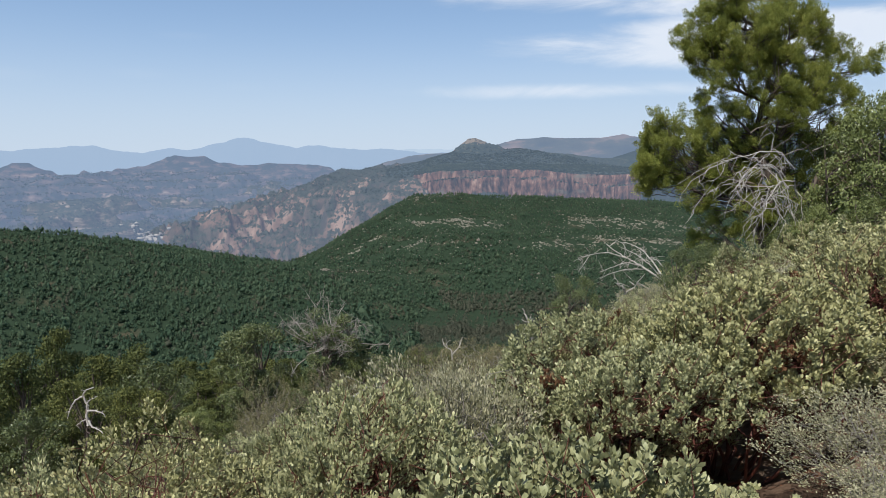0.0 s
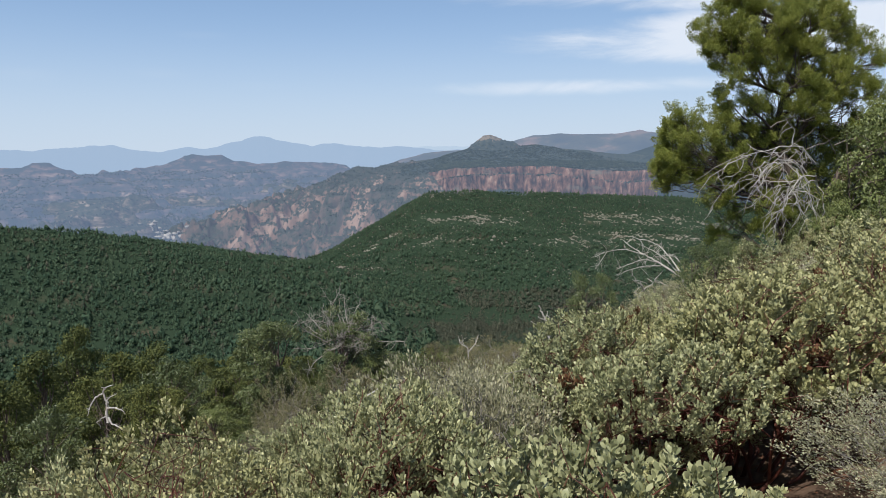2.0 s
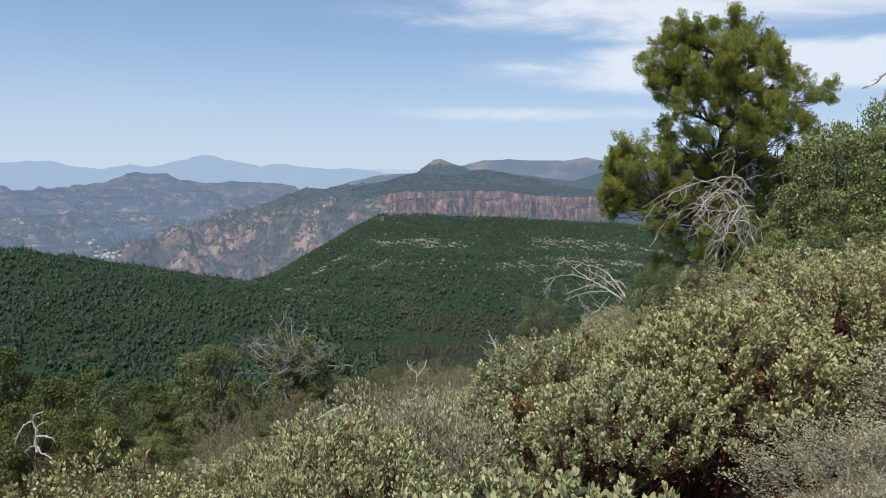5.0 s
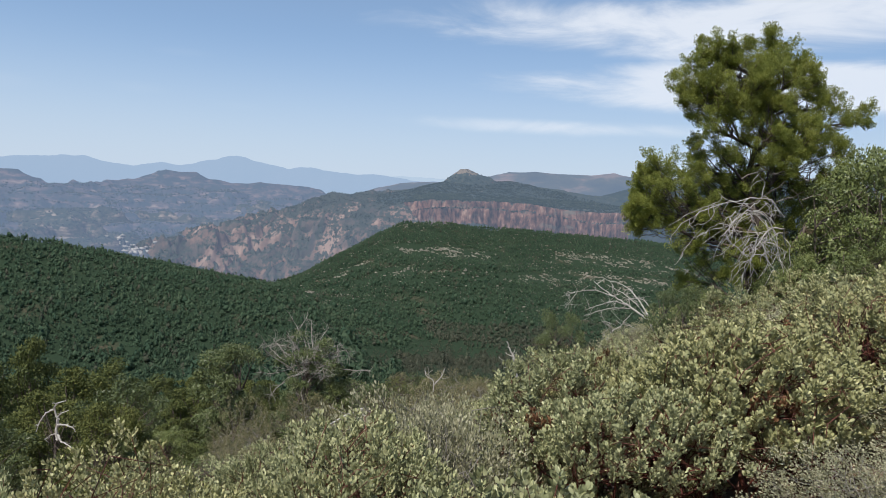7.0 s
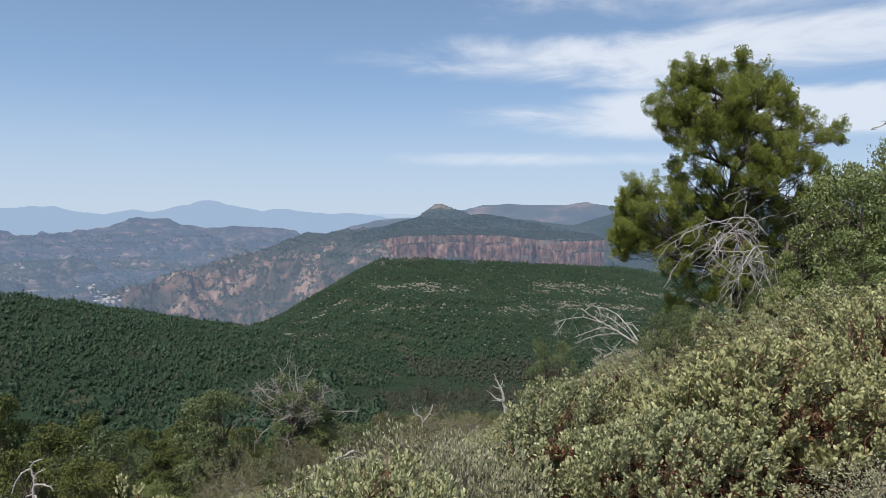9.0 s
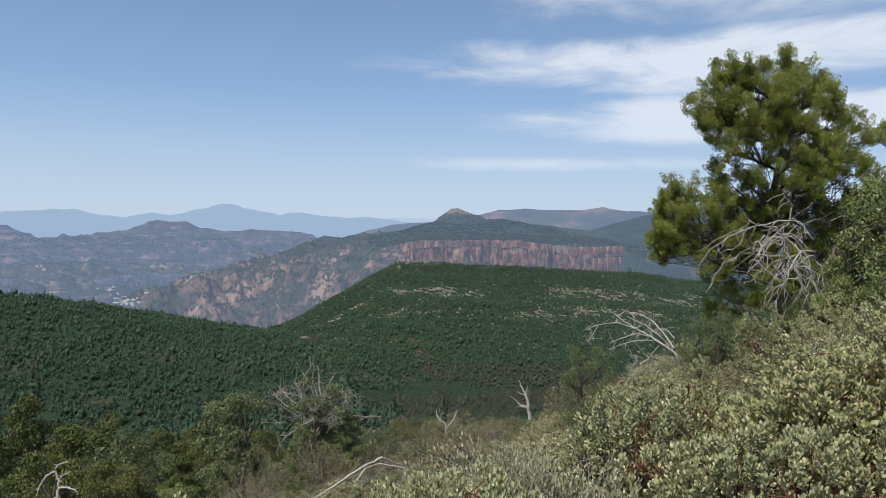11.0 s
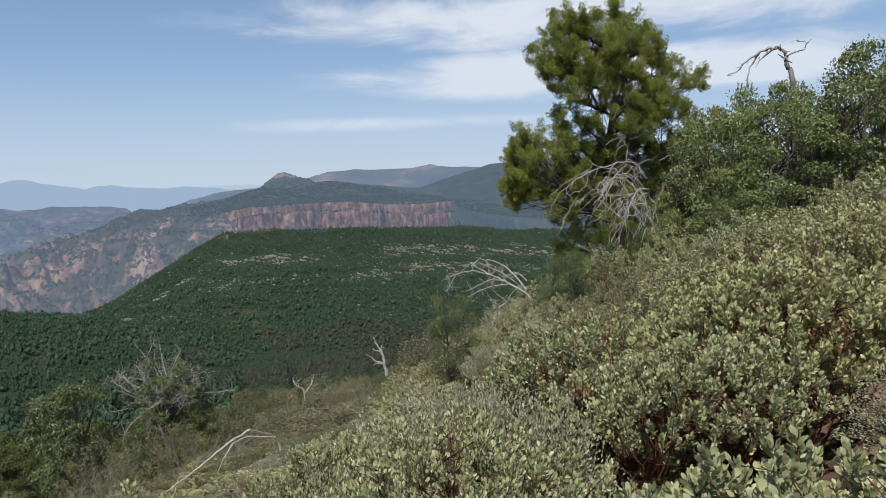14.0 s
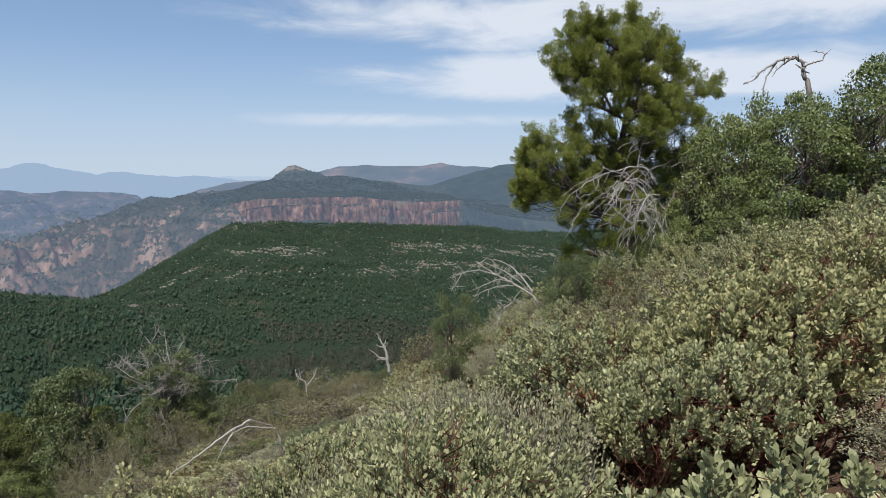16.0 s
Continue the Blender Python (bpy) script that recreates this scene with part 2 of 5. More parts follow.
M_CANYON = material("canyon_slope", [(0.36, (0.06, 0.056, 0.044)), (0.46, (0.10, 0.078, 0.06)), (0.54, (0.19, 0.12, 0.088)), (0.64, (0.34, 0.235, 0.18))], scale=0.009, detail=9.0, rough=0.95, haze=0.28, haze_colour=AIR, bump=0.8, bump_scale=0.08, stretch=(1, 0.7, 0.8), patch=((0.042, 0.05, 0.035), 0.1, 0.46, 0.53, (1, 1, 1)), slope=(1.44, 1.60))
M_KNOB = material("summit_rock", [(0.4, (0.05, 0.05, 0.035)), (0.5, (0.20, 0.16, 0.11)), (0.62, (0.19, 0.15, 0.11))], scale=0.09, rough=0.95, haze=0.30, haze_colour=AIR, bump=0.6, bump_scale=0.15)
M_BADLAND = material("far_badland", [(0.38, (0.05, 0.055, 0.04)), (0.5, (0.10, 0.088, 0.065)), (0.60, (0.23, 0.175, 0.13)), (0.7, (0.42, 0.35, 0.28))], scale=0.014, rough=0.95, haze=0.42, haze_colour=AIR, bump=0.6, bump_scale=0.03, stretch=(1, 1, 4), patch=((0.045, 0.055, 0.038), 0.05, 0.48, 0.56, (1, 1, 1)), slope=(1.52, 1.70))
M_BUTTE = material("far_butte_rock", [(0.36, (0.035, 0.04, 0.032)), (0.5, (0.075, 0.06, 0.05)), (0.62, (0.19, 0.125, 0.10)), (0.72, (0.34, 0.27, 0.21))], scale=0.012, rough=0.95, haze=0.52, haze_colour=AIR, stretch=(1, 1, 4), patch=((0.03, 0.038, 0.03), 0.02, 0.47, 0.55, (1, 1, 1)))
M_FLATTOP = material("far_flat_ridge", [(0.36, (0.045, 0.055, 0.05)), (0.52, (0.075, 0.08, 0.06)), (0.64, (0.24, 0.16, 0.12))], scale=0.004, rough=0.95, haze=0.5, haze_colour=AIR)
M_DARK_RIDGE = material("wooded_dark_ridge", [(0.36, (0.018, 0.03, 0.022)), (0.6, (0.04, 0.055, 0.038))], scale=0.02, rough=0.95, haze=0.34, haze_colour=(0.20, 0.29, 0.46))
M_RANGE = material("far_range_haze", [(0.3, (0.1, 0.11, 0.12)), (0.7, (0.16, 0.15, 0.15))], scale=0.003, rough=1.0, haze=0.9, haze_colour=(0.385, 0.525, 0.72))
M_RANGE2 = material("farthest_range_haze", [(0.3, (0.1, 0.11, 0.12)), (0.7, (0.16, 0.15, 0.15))], scale=0.003, rough=1.0, haze=0.95, haze_colour=(0.51, 0.645, 0.80))
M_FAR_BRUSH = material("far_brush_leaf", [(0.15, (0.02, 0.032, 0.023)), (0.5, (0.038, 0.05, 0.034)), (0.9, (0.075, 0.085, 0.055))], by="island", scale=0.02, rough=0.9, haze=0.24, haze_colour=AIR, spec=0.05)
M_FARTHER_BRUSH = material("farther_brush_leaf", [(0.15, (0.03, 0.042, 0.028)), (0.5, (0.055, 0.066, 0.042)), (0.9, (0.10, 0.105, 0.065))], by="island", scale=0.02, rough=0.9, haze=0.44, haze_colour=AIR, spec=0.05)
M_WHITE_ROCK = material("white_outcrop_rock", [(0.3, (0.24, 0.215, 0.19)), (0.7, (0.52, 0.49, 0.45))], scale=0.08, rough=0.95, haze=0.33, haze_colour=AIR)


# ---- mesh tools ----
def mesh(name, verts, faces, mat, smooth=False):
    """A mesh from numpy arrays; faces is one array or a list of arrays, each of one corner count."""
    faces = [np.asarray(f, np.int32) for f in (faces if isinstance(faces, list) else [faces]) if len(f)]
    me = bpy.data.meshes.new(name)
    v = np.asarray(verts, np.float32)
    me.vertices.add(len(v))
    me.vertices.foreach_set("co", v.ravel())
    loops = np.concatenate([f.ravel() for f in faces])
    totals = np.concatenate([np.full(len(f), f.shape[1], np.int32) for f in faces])
    starts = np.concatenate([[0], np.cumsum(totals)[:-1]]).astype(np.int32)
    me.loops.add(len(loops))
    me.loops.foreach_set("vertex_index", loops)
    me.polygons.add(len(totals))
    me.polygons.foreach_set("loop_start", starts)
    me.polygons.foreach_set("loop_total", totals)
    if smooth:
        me.polygons.foreach_set("use_smooth", np.ones(len(totals), bool))
    me.update(calc_edges=True)
    me.materials.append(mat)
    return me


def part(name, me, parent, label=""):
    ob = new(name, me)
    ob.parent = parent
    return tagged(ob, label)


class Soup:
    """Collects tubes and leaves into one vertex and face list."""

    def __init__(self):
        self.v, self.f, self.n = [], {3: [], 4: []}, 0

    def put(self, v, *faces):
        for f in faces:
            self.f[f.shape[1]].append(f + self.n)
        self.v.append(v)
        self.n += len(v)

    def tube(self, pts, r0, r1, sides=5):
        pts = np.asarray(pts, float)
        k = len(pts)
        tang = np.gradient(pts, axis=0)
        tang /= np.linalg.norm(tang, axis=1, keepdims=True) + 1e-9
        ref = np.array([0.31, 0.95, 0.07]) if abs(tang[0, 2]) > 0.8 else np.array([0.0, 0.1, 1.0])
        a = np.cross(tang, ref)
        a /= np.linalg.norm(a, axis=1, keepdims=True) + 1e-9
        b = np.cross(tang, a)
        ang = np.arange(sides) * 2 * np.pi / sides
        rad = np.linspace(r0, r1, k)[:, None, None]
        ring = pts[:, None, :] + rad * (np.cos(ang)[None, :, None] * a[:, None, :] + np.sin(ang)[None, :, None] * b[:, None, :])
        i = np.arange((k - 1) * sides).reshape(k - 1, sides)
        j = np.roll(i, -1, axis=1)
        quads = np.stack([i, j, j + sides, i + sides], -1).reshape(-1, 4)
        self.put(ring.reshape(-1, 3), quads)

    def leaves(self, base, way, length, width, rng, full=True, cup=0.15, facing=None, loose=0.5):
        """Oval leaves: base points, directions, lengths, widths (arrays); their upper sides turn roughly towards facing."""
        n = len(base)
        way = way / (np.linalg.norm(way, axis=1, keepdims=True) + 1e-9)
        side = np.cross(way, rng.normal(size=(n, 3)) * (1.0 if facing is None else loose) + (0 if facing is None else facing))
        side /= np.linalg.norm(side, axis=1, keepdims=True) + 1e-9
        up = np.cross(side, way)
        L, W = length[:, None], width[:, None] / 2
        if full:
            pts = [base, base + way * L * 0.35 - side * W * 0.9 + up * W * cup, base + way * L * 0.35 + side * W * 0.9 + up * W * cup,
                   base + way * L * 0.75 - side * W * 0.85 + up * W * cup, base + way * L * 0.75 + side * W * 0.85 + up * W * cup, base + way * L - up * W * cup]
            v = np.stack(pts, 1).reshape(-1, 3)
            o = (np.arange(n) * 6)[:, None]
            self.put(v, o + np.array([[0, 2, 1]]), o + np.array([[3, 4, 5]]), o + np.array([[1, 2, 4, 3]]))
        else:
            v = np.stack([base, base + way * L * 0.55 + side * W, base + way * L, base + way * L * 0.55 - side * W], 1).reshape(-1, 3)
            self.put(v, (np.arange(n) * 4)[:, None] + np.array([[0, 1, 2, 3]]))

    def make(self, name, mat, smooth=False):
        return mesh(name, np.concatenate(self.v), [np.concatenate(f) for f in self.f.values() if f], mat, smooth)


def bend(a, b, rng, sag=0.15, k=6, kink=0.18):
    """A crooked line from a to b."""
    a, b = np.asarray(a, float), np.asarray(b, float)
    t = np.linspace(0, 1, k)[:, None]
    d = np.linalg.norm(b - a)
    off = rng.normal(size=3) * sag * d
    off2 = rng.normal(size=(k, 3)) * sag * d * kink
    off2[0] = off2[-1] = 0
    return a + (b - a) * t + off * (t * (1 - t)) * 2 + off2


def hash_noise(ix, iy, seed):
    h = (ix.astype(np.int64) * 374761393 + iy.astype(np.int64) * 668265263 + seed * 974711) & 0x7FFFFFFF
    h = ((h ^ (h >> 13)) * 1274126177) & 0x7FFFFFFF
    return ((h ^ (h >> 16)) & 0xFFFF) / 65535.0


def value_noise(x, y, seed=0):
    ix, iy = np.floor(x), np.floor(y)
    fx, fy = x - ix, y - iy
    fx, fy = fx * fx * (3 - 2 * fx), fy * fy * (3 - 2 * fy)
    a, b = hash_noise(ix, iy, seed), hash_noise(ix + 1, iy, seed)
    c, d = hash_noise(ix, iy + 1, seed), hash_noise(ix + 1, iy + 1, seed)
    return (a + (b - a) * fx) * (1 - fy) + (c + (d - c) * fx) * fy


def fbm(x, y, size, octaves=5, seed=0):
    """Rough noise from -1 to 1 whose largest lumps are size metres wide."""
    s, amp, tot = 0.0, 1.0, 0.0
    for k in range(octaves):
        s = s + amp * (value_noise(x / size + 17.3 * k, y / size - 9.1 * k, seed + k) * 2 - 1)
        tot += amp
        amp *= 0.5
        size *= 0.5
    return s / tot


def ridged(x, y, size, octaves=4, seed=0):
    """Noise with sharp crests, 0 to 1."""
    s, amp, tot = 0.0, 1.0, 0.0
    for k in range(octaves):
        s = s + amp * (1 - np.abs(value_noise(x / size + 7.7 * k, y / size + 3.3 * k, seed + k) * 2 - 1))
        tot += amp
        amp *= 0.5
        size *= 0.5
    return s / tot


def ridge(x, y, line, fall, cap=0.0, left=1.0, behind=1.0):
    """Height of a ridge whose crest follows the line of (x, y, z), falling off on both sides; left and behind steepen those sides."""
    best = np.full(np.shape(x), -1e9)
    for (ax, ay, az), (bx, by, bz) in zip(line[:-1], line[1:]):
        dx, dy = bx - ax, by - ay
        t = np.clip(((x - ax) * dx + (y - ay) * dy) / (dx * dx + dy * dy), 0, 1)
        ox, oy = x - ax - dx * t, y - ay - dy * t
        d = np.hypot(np.where(ox < 0, ox * left, ox), np.where(oy > 0, oy * behind, oy))
        best = np.maximum(best, az + (bz - az) * t - fall * np.maximum(d - cap, 0))
    return best


def smooth_max(k, *hs):
    top = hs[0]
    for h in hs[1:]:
        top = np.maximum(top, h)
    return top + k * np.log(sum(np.exp((h - top) / k) for h in hs))


# ---- the land ----
LEFT_HILL = [(-1000, 330, -30), (-700, 420, -42), (-411, 566, -64), (-383, 609, -70), (-367, 666, -83), (-341, 778, -110), (-323, 893, -144), (-318, 1000, -182)]
SPUR = [(-325, 1003, -172), (-261, 1007, -149), (-191, 1002, -114), (-130, 992, -80), (-94, 996, -56), (44, 1049, -62), (238, 1125, -72), (413, 1180, -90), (800, 1300, -80)]


def near_slope(x, y):
    """The hillside that the camera stands on: it falls ahead and to the left."""
    xs = np.where(x > 0, 12 * np.tanh(x / 12), x)
    p = 0.38 * xs - 0.25 * y - 0.0006 * np.maximum(y - 12, 0) ** 2
    p = np.where(p < -25, -25 + (p + 25) * 0.55, p)
    # a shallow draw ahead, between the oaks and the juniper's rib
    p = p - 0.09 * np.clip(y - 12.5, 0, 28) * np.clip((x + 3.2) / 1.5, 0, 1) * np.clip((0.42 * y - x) / 3, 0, 1)
    return np.where(p > 4, 4 + 6 * np.tanh((p - 4) / 6), p)


def land(x, y):
    x, y = np.asarray(x, float), np.asarray(y, float)
    r = np.hypot(x, y)
    far = np.clip((r - 60) / 300, 0, 1)
    base = near_slope(x, y)
    hill = ridge(x, y, LEFT_HILL, 0.17, behind=2.4)
    spur = ridge(x, y, SPUR, 0.165, left=3.6, behind=2.0)
    floor = -150 - 45 * np.clip((y - 700) / 190, 0, 1) - 150 * np.clip((y - 900) / 500, 0, 1) + 0 * x
    h = smooth_max(5.0, base, hill, spur, floor)
    h = np.where(r < 150, base + (h - base) * np.clip((r - 70) / 80, 0, 1), h)
    lumps = fbm(x, y, 160, 5, 3) * 11 + (ridged(x, y, 120, 3, 11) - 0.6) * 9
    return h + lumps * far * 0.8 + fbm(x, y, 2.4, 3, 5) * 0.08 * np.clip(r / 3, 0, 1)


def polar_sheet(az, rr):
    a, r = np.meshgrid(np.radians(az), rr)
    return np.sin(a) * r, np.cos(a) * r


def grid_faces(rows, cols, closed=False):
    i = np.arange(rows * cols).reshape(rows, cols)
    j = np.roll(i, -1, axis=1) if closed else i[:, 1:]
    k = i if closed else i[:, :-1]
    return np.stack([k[:-1].ravel(), j[:-1].ravel(), j[1:].ravel(), k[1:].ravel()], -1)


az = np.concatenate([np.arange(-46, 50, 0.3), np.arange(52, 312, 4.0)])
rr = np.concatenate([[0.001, 0.4], np.geomspace(0.8, 1500, 220), np.geomspace(1560, 4900, 24)])
X, Y = polar_sheet(az, rr)
Z = land(X, Y)
ground = new("ground", mesh("ground", np.stack([X, Y, Z], -1).reshape(-1, 3), grid_faces(len(rr), len(az), True)[:, ::-1], M_GROUND, True))
# brown leaf litter round the bushes, darker wooded floor further off
ground.data.materials.append(M_SOIL)
ground.data.polygons.foreach_set("material_index", np.repeat((rr[1:] < 40).astype(np.int32), len(az)))
tagged(ground, "brown rocky soil of a brush-covered mountain slope and valley", "ground", kind="structure")


def landform(name, label, category, az0, az1, daz, r0, r1, nr, height, mat, floor=-352, kind="structure", second=None):
    """A far landform over a sector of the land: only what stands above the floor is kept. second: (material, slope) for steep faces."""
    a, r = np.arange(az0, az1, daz), np.geomspace(r0, r1, nr)
    x, y = polar_sheet(a, r)
    z = height(x, y)
    dist = np.hypot(x, y)
    rise = np.clip((dist - r0) / (0.10 * r0), 0, 1) * np.clip((r1 - dist) / (0.004 * r1), 0, 1)
    z = floor - 8 + (z - floor + 8) * rise
    v = np.stack([x, y, np.maximum(z, floor)], -1).reshape(-1, 3)
    f = grid_faces(len(r), len(a))
    f = f[(z.reshape(-1)[f] > floor).any(axis=1)][:, ::-1]
    used, inv = np.unique(f, return_inverse=True)
    v, f = v[used], inv.reshape(f.shape)
    me = mesh(name, v, f, mat)
    if second:
        me.materials.append(second[0])
        me.materials.append(M_KNOB)
        q = v[f]
        n = np.cross(q[:, 2] - q[:, 0], q[:, 3] - q[:, 1])
        n /= np.linalg.norm(n, axis=1, keepdims=True) + 1e-9
        me.polygons.foreach_set("material_index", ((np.abs(n[:, 2]) < second[1]) & (q[:, 0, 0] < 455 + 60 * fbm(q[:, 0, 0], q[:, 0, 2], 30, 3, 54))).astype(np.int32) + 2 * ((q[:, :, 2].mean(1) + fbm(q[:, 0, 0], q[:, 0, 1], 30, 3, 53) * 14 > 46) & (np.hypot(q[:, 0, 0] + 20, q[:, 0, 1] - 2600) < 130) & (np.abs(n[:, 2]) >= second[1])))
    ob = new(name, me)
    return tagged(ob, label, category, kind=kind)


EDGE_X = [-900, -600, -350, -187, -109, 137, 460, 520, 800, 1500]
EDGE_Y = [2900, 2600, 2260, 1995, 1948, 1976, 1947, 2200, 2700, 3100]
EDGE_Z = [-88, -78, -66, -57, -44, -48, -58, -70, -80, -90]
PEAK = [(-300, 2480, -42), (-157, 2496, -12), (-82, 2590, 16), (-26, 2601, 28), (41, 2650, 30), (190, 2694, 20), (421, 2769, -4), (668, 2823, -26), (880, 2869, -45), (1400, 2900, -50)]
KNOB = [(-58, 2595, 50), (-42, 2598, 64), (-24, 2601, 69), (-4, 2604, 64), (26, 2620, 50), (70, 2650, 40)]


def mesa_height(x, y):
    ye, ze = np.interp(x, EDGE_X, EDGE_Y), np.interp(x, EDGE_X, EDGE_Z)
    d = ye - y + fbm(x, y * 0.25, 90, 5, 21) * 80 + (ridged(x, y * 0.2, 75, 3, 34) - 0.6) * 55 + (ridged(x, y * 0.2, 23, 3, 31) - 0.6) * 20 + (value_noise(x / 5.5, y / 30, 33) - 0.5) * 9
    top = ze + 4 + fbm(x, y, 90, 4, 41) * 7 + np.clip(-d, 0, 900) * 0.03
    drop = 28 * np.clip(d / 6, 0, 1) + 4 * np.clip((d - 6) / 13, 0, 1) + 66 * np.clip((d - 18) / 12, 0, 1) + np.maximum(d - 28, 0) * 0.42
    drop = drop * (0.82 + 0.35 * fbm(x, y * 0.1, 120, 3, 22)) * np.interp(x, [-420, -260, -180, 455, 500], [0.3, 0.7, 1, 1, 0.1])
    body = top - drop - np.clip((-195 - x) / 50, 0, 1) * 500
    crown = np.maximum(ridge(x, y, PEAK, 0.27) + fbm(x, y, 80, 4, 51) * 7, ridge(x, y, KNOB, 0.82) + fbm(x, y, 25, 3, 52) * 5)
    return np.where(d < 0, np.maximum(body, crown - np.clip((-330 - x) / 60, 0, 1) * 500), body)


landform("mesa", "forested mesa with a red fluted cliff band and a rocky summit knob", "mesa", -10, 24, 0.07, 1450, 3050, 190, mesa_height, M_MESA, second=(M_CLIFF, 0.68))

CANYON_A = [(-190, 2010, -62), (-356, 2171, -66), (-454, 2204, -78), (-560, 2190, -106), (-660, 2150, -120), (-726, 2077, -118), (-769, 1954, -158), (-883, 1905, -205), (-1050, 1830, -300)]
CANYON_B = [(-600, 2230, -98), (-544, 2645, -55), (-341, 2779, -36), (-212, 2892, -26), (100, 2950, -10)]
RIBS = [[(-726, 2077, -118), (-690, 1900, -200), (-600, 1720, -300)], [(-560, 2190, -110), (-520, 1950, -210), (-450, 1700, -300)], [(-380, 2180, -70), (-390, 1950, -190), (-340, 1700, -280)], [(-640, 2140, -122), (-600, 1990, -200), (-540, 1850, -280)],
        [(-560, 1500, -290), (-420, 1560, -245), (-330, 1480, -210), (-260, 1400, -200)], [(-760, 1960, -160), (-860, 1750, -290)]]


def canyon_height(x, y):
    wx, wy = x + fbm(x, y, 130, 4, 61) * 30, y + fbm(x, y, 130, 4, 62) * 30
    crest = np.maximum(ridge(wx, wy, CANYON_A, 0.40), ridge(wx, wy, CANYON_B, 0.30))
    h = crest
    for line in RIBS:
        h = np.maximum(h, ridge(wx, wy, line, 0.5))
    # gullies cut deeper the further they run down from the crest
    cut = np.clip((-60 - h) / 70, 0, 1.3)
    h = h - ((1 - ridged(wx, wy * 0.55, 95, 5, 67)) * 95 + (1 - ridged(wx, wy * 0.5, 30, 3, 68)) * 26) * cut + 16 * cut
    h = np.maximum(h, -316 + fbm(x, y, 260, 4, 66) * 26)
    h = h + (ridged(wx, wy, 60, 4, 63) - 0.66) * 22 + fbm(x, y, 30, 3, 64) * 6
    step = 26.0   # ledges of harder rock
    q = h / step
    return (np.floor(q) + np.clip((q - np.floor(q) - 0.25) / 0.5, 0, 1)) * step * 0.22 + h * 0.78


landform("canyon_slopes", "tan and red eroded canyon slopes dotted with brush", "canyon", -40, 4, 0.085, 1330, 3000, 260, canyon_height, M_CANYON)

BUTTE = [(-2200, 2800, -60), (-2041, 2843, -52), (-1995, 2870, -32), (-1960, 2890, -30), (-1852, 2970, -90), (-1800, 3460, -86), (-1699, 3511, -44), (-1620, 3540, -8), (-1598, 3558, 1), (-1540, 3580, -4), (-1469, 3613, 2), (-1400, 3640, -34), (-1282, 3683, -50), (-1083, 3747, -40), (-906, 3793, -53), (-816, 3814, -84), (-560, 3850, -130)]


def badland_height(x, y):
    wx, wy = x + fbm(x, y, 240, 3, 76) * 90, y + fbm(x, y, 240, 3, 77) * 90
    h = -235 + fbm(x, y, 700, 5, 71) * 70 + (ridged(wx, wy, 300, 6, 72) - 0.62) * 190 + np.clip((y - 2300) / 1300, 0, 1) * 70
    h = np.minimum(h, -112 + fbm(x, y, 200, 3, 75) * 16)
    front = canyon_height(x, y)
    h = h + (np.minimum(h, front - 30) - h) * np.clip((front + 300) / 90, 0, 1)
    q = h / 34.0
    return (np.floor(q) + np.clip((q - np.floor(q) - 0.3) / 0.4, 0, 1)) * 34.0 * 0.45 + h * 0.55


def butte_height(x, y):
    h = np.maximum(ridge(x, y, BUTTE, 0.75, 12), ridge(x, y, BUTTE, 0.24) - 34)
    deep = np.clip((-50 - h) / 70, 0, 1)
    h = h + fbm(x, y, 150, 4, 73) * 7 + (ridged(x, y, 110, 3, 74) - 0.6) * 16 * np.clip((0 - h) / 60, 0, 1) + ((ridged(x, y, 330, 5, 78) - 0.62) * 130 + fbm(x, y, 60, 3, 79) * 14) * deep
    q = h / 30.0
    return h + ((np.floor(q) + np.clip((q - np.floor(q) - 0.3) / 0.4, 0, 1)) * 30.0 - h) * 0.5 * deep


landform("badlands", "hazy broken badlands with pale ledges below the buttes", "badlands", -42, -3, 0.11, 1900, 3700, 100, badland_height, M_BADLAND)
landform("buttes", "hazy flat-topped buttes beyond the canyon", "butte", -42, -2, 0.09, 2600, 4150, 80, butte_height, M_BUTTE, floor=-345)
FLAT = [(-428, 3272, -30), (-330, 3285, -6), (-241, 3291, 5), (-160, 3295, 12), (-80, 3299, 28), (60, 3500, 40), (141, 3598, 66), (200, 3598, 82), (314, 3587, 88), (603, 3550, 84), (690, 3530, 96), (719, 3528, 100), (760, 3520, 92), (833, 3503, 82), (1150, 3420, 80), (1800, 3100, 75), (3000, 2200, 60)]
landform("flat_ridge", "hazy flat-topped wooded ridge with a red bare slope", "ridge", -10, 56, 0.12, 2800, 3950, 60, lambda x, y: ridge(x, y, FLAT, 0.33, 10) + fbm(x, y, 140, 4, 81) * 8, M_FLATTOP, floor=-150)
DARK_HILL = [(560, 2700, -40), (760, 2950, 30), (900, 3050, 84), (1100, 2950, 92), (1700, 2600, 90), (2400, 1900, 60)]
landform("dark_ridge", "dark wooded ridge in blue haze beyond the end of the mesa", "ridge", 9, 56, 0.12, 1900, 3300, 60, lambda x, y: ridge(x, y, DARK_HILL, 0.30, 10) + fbm(x, y, 140, 4, 83) * 9, M_DARK_RIDGE, floor=-340)
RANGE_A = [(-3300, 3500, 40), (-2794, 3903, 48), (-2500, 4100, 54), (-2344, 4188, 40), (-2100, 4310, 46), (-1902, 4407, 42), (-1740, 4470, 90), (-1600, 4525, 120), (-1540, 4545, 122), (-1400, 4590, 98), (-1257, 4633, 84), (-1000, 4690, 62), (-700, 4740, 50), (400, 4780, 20)]
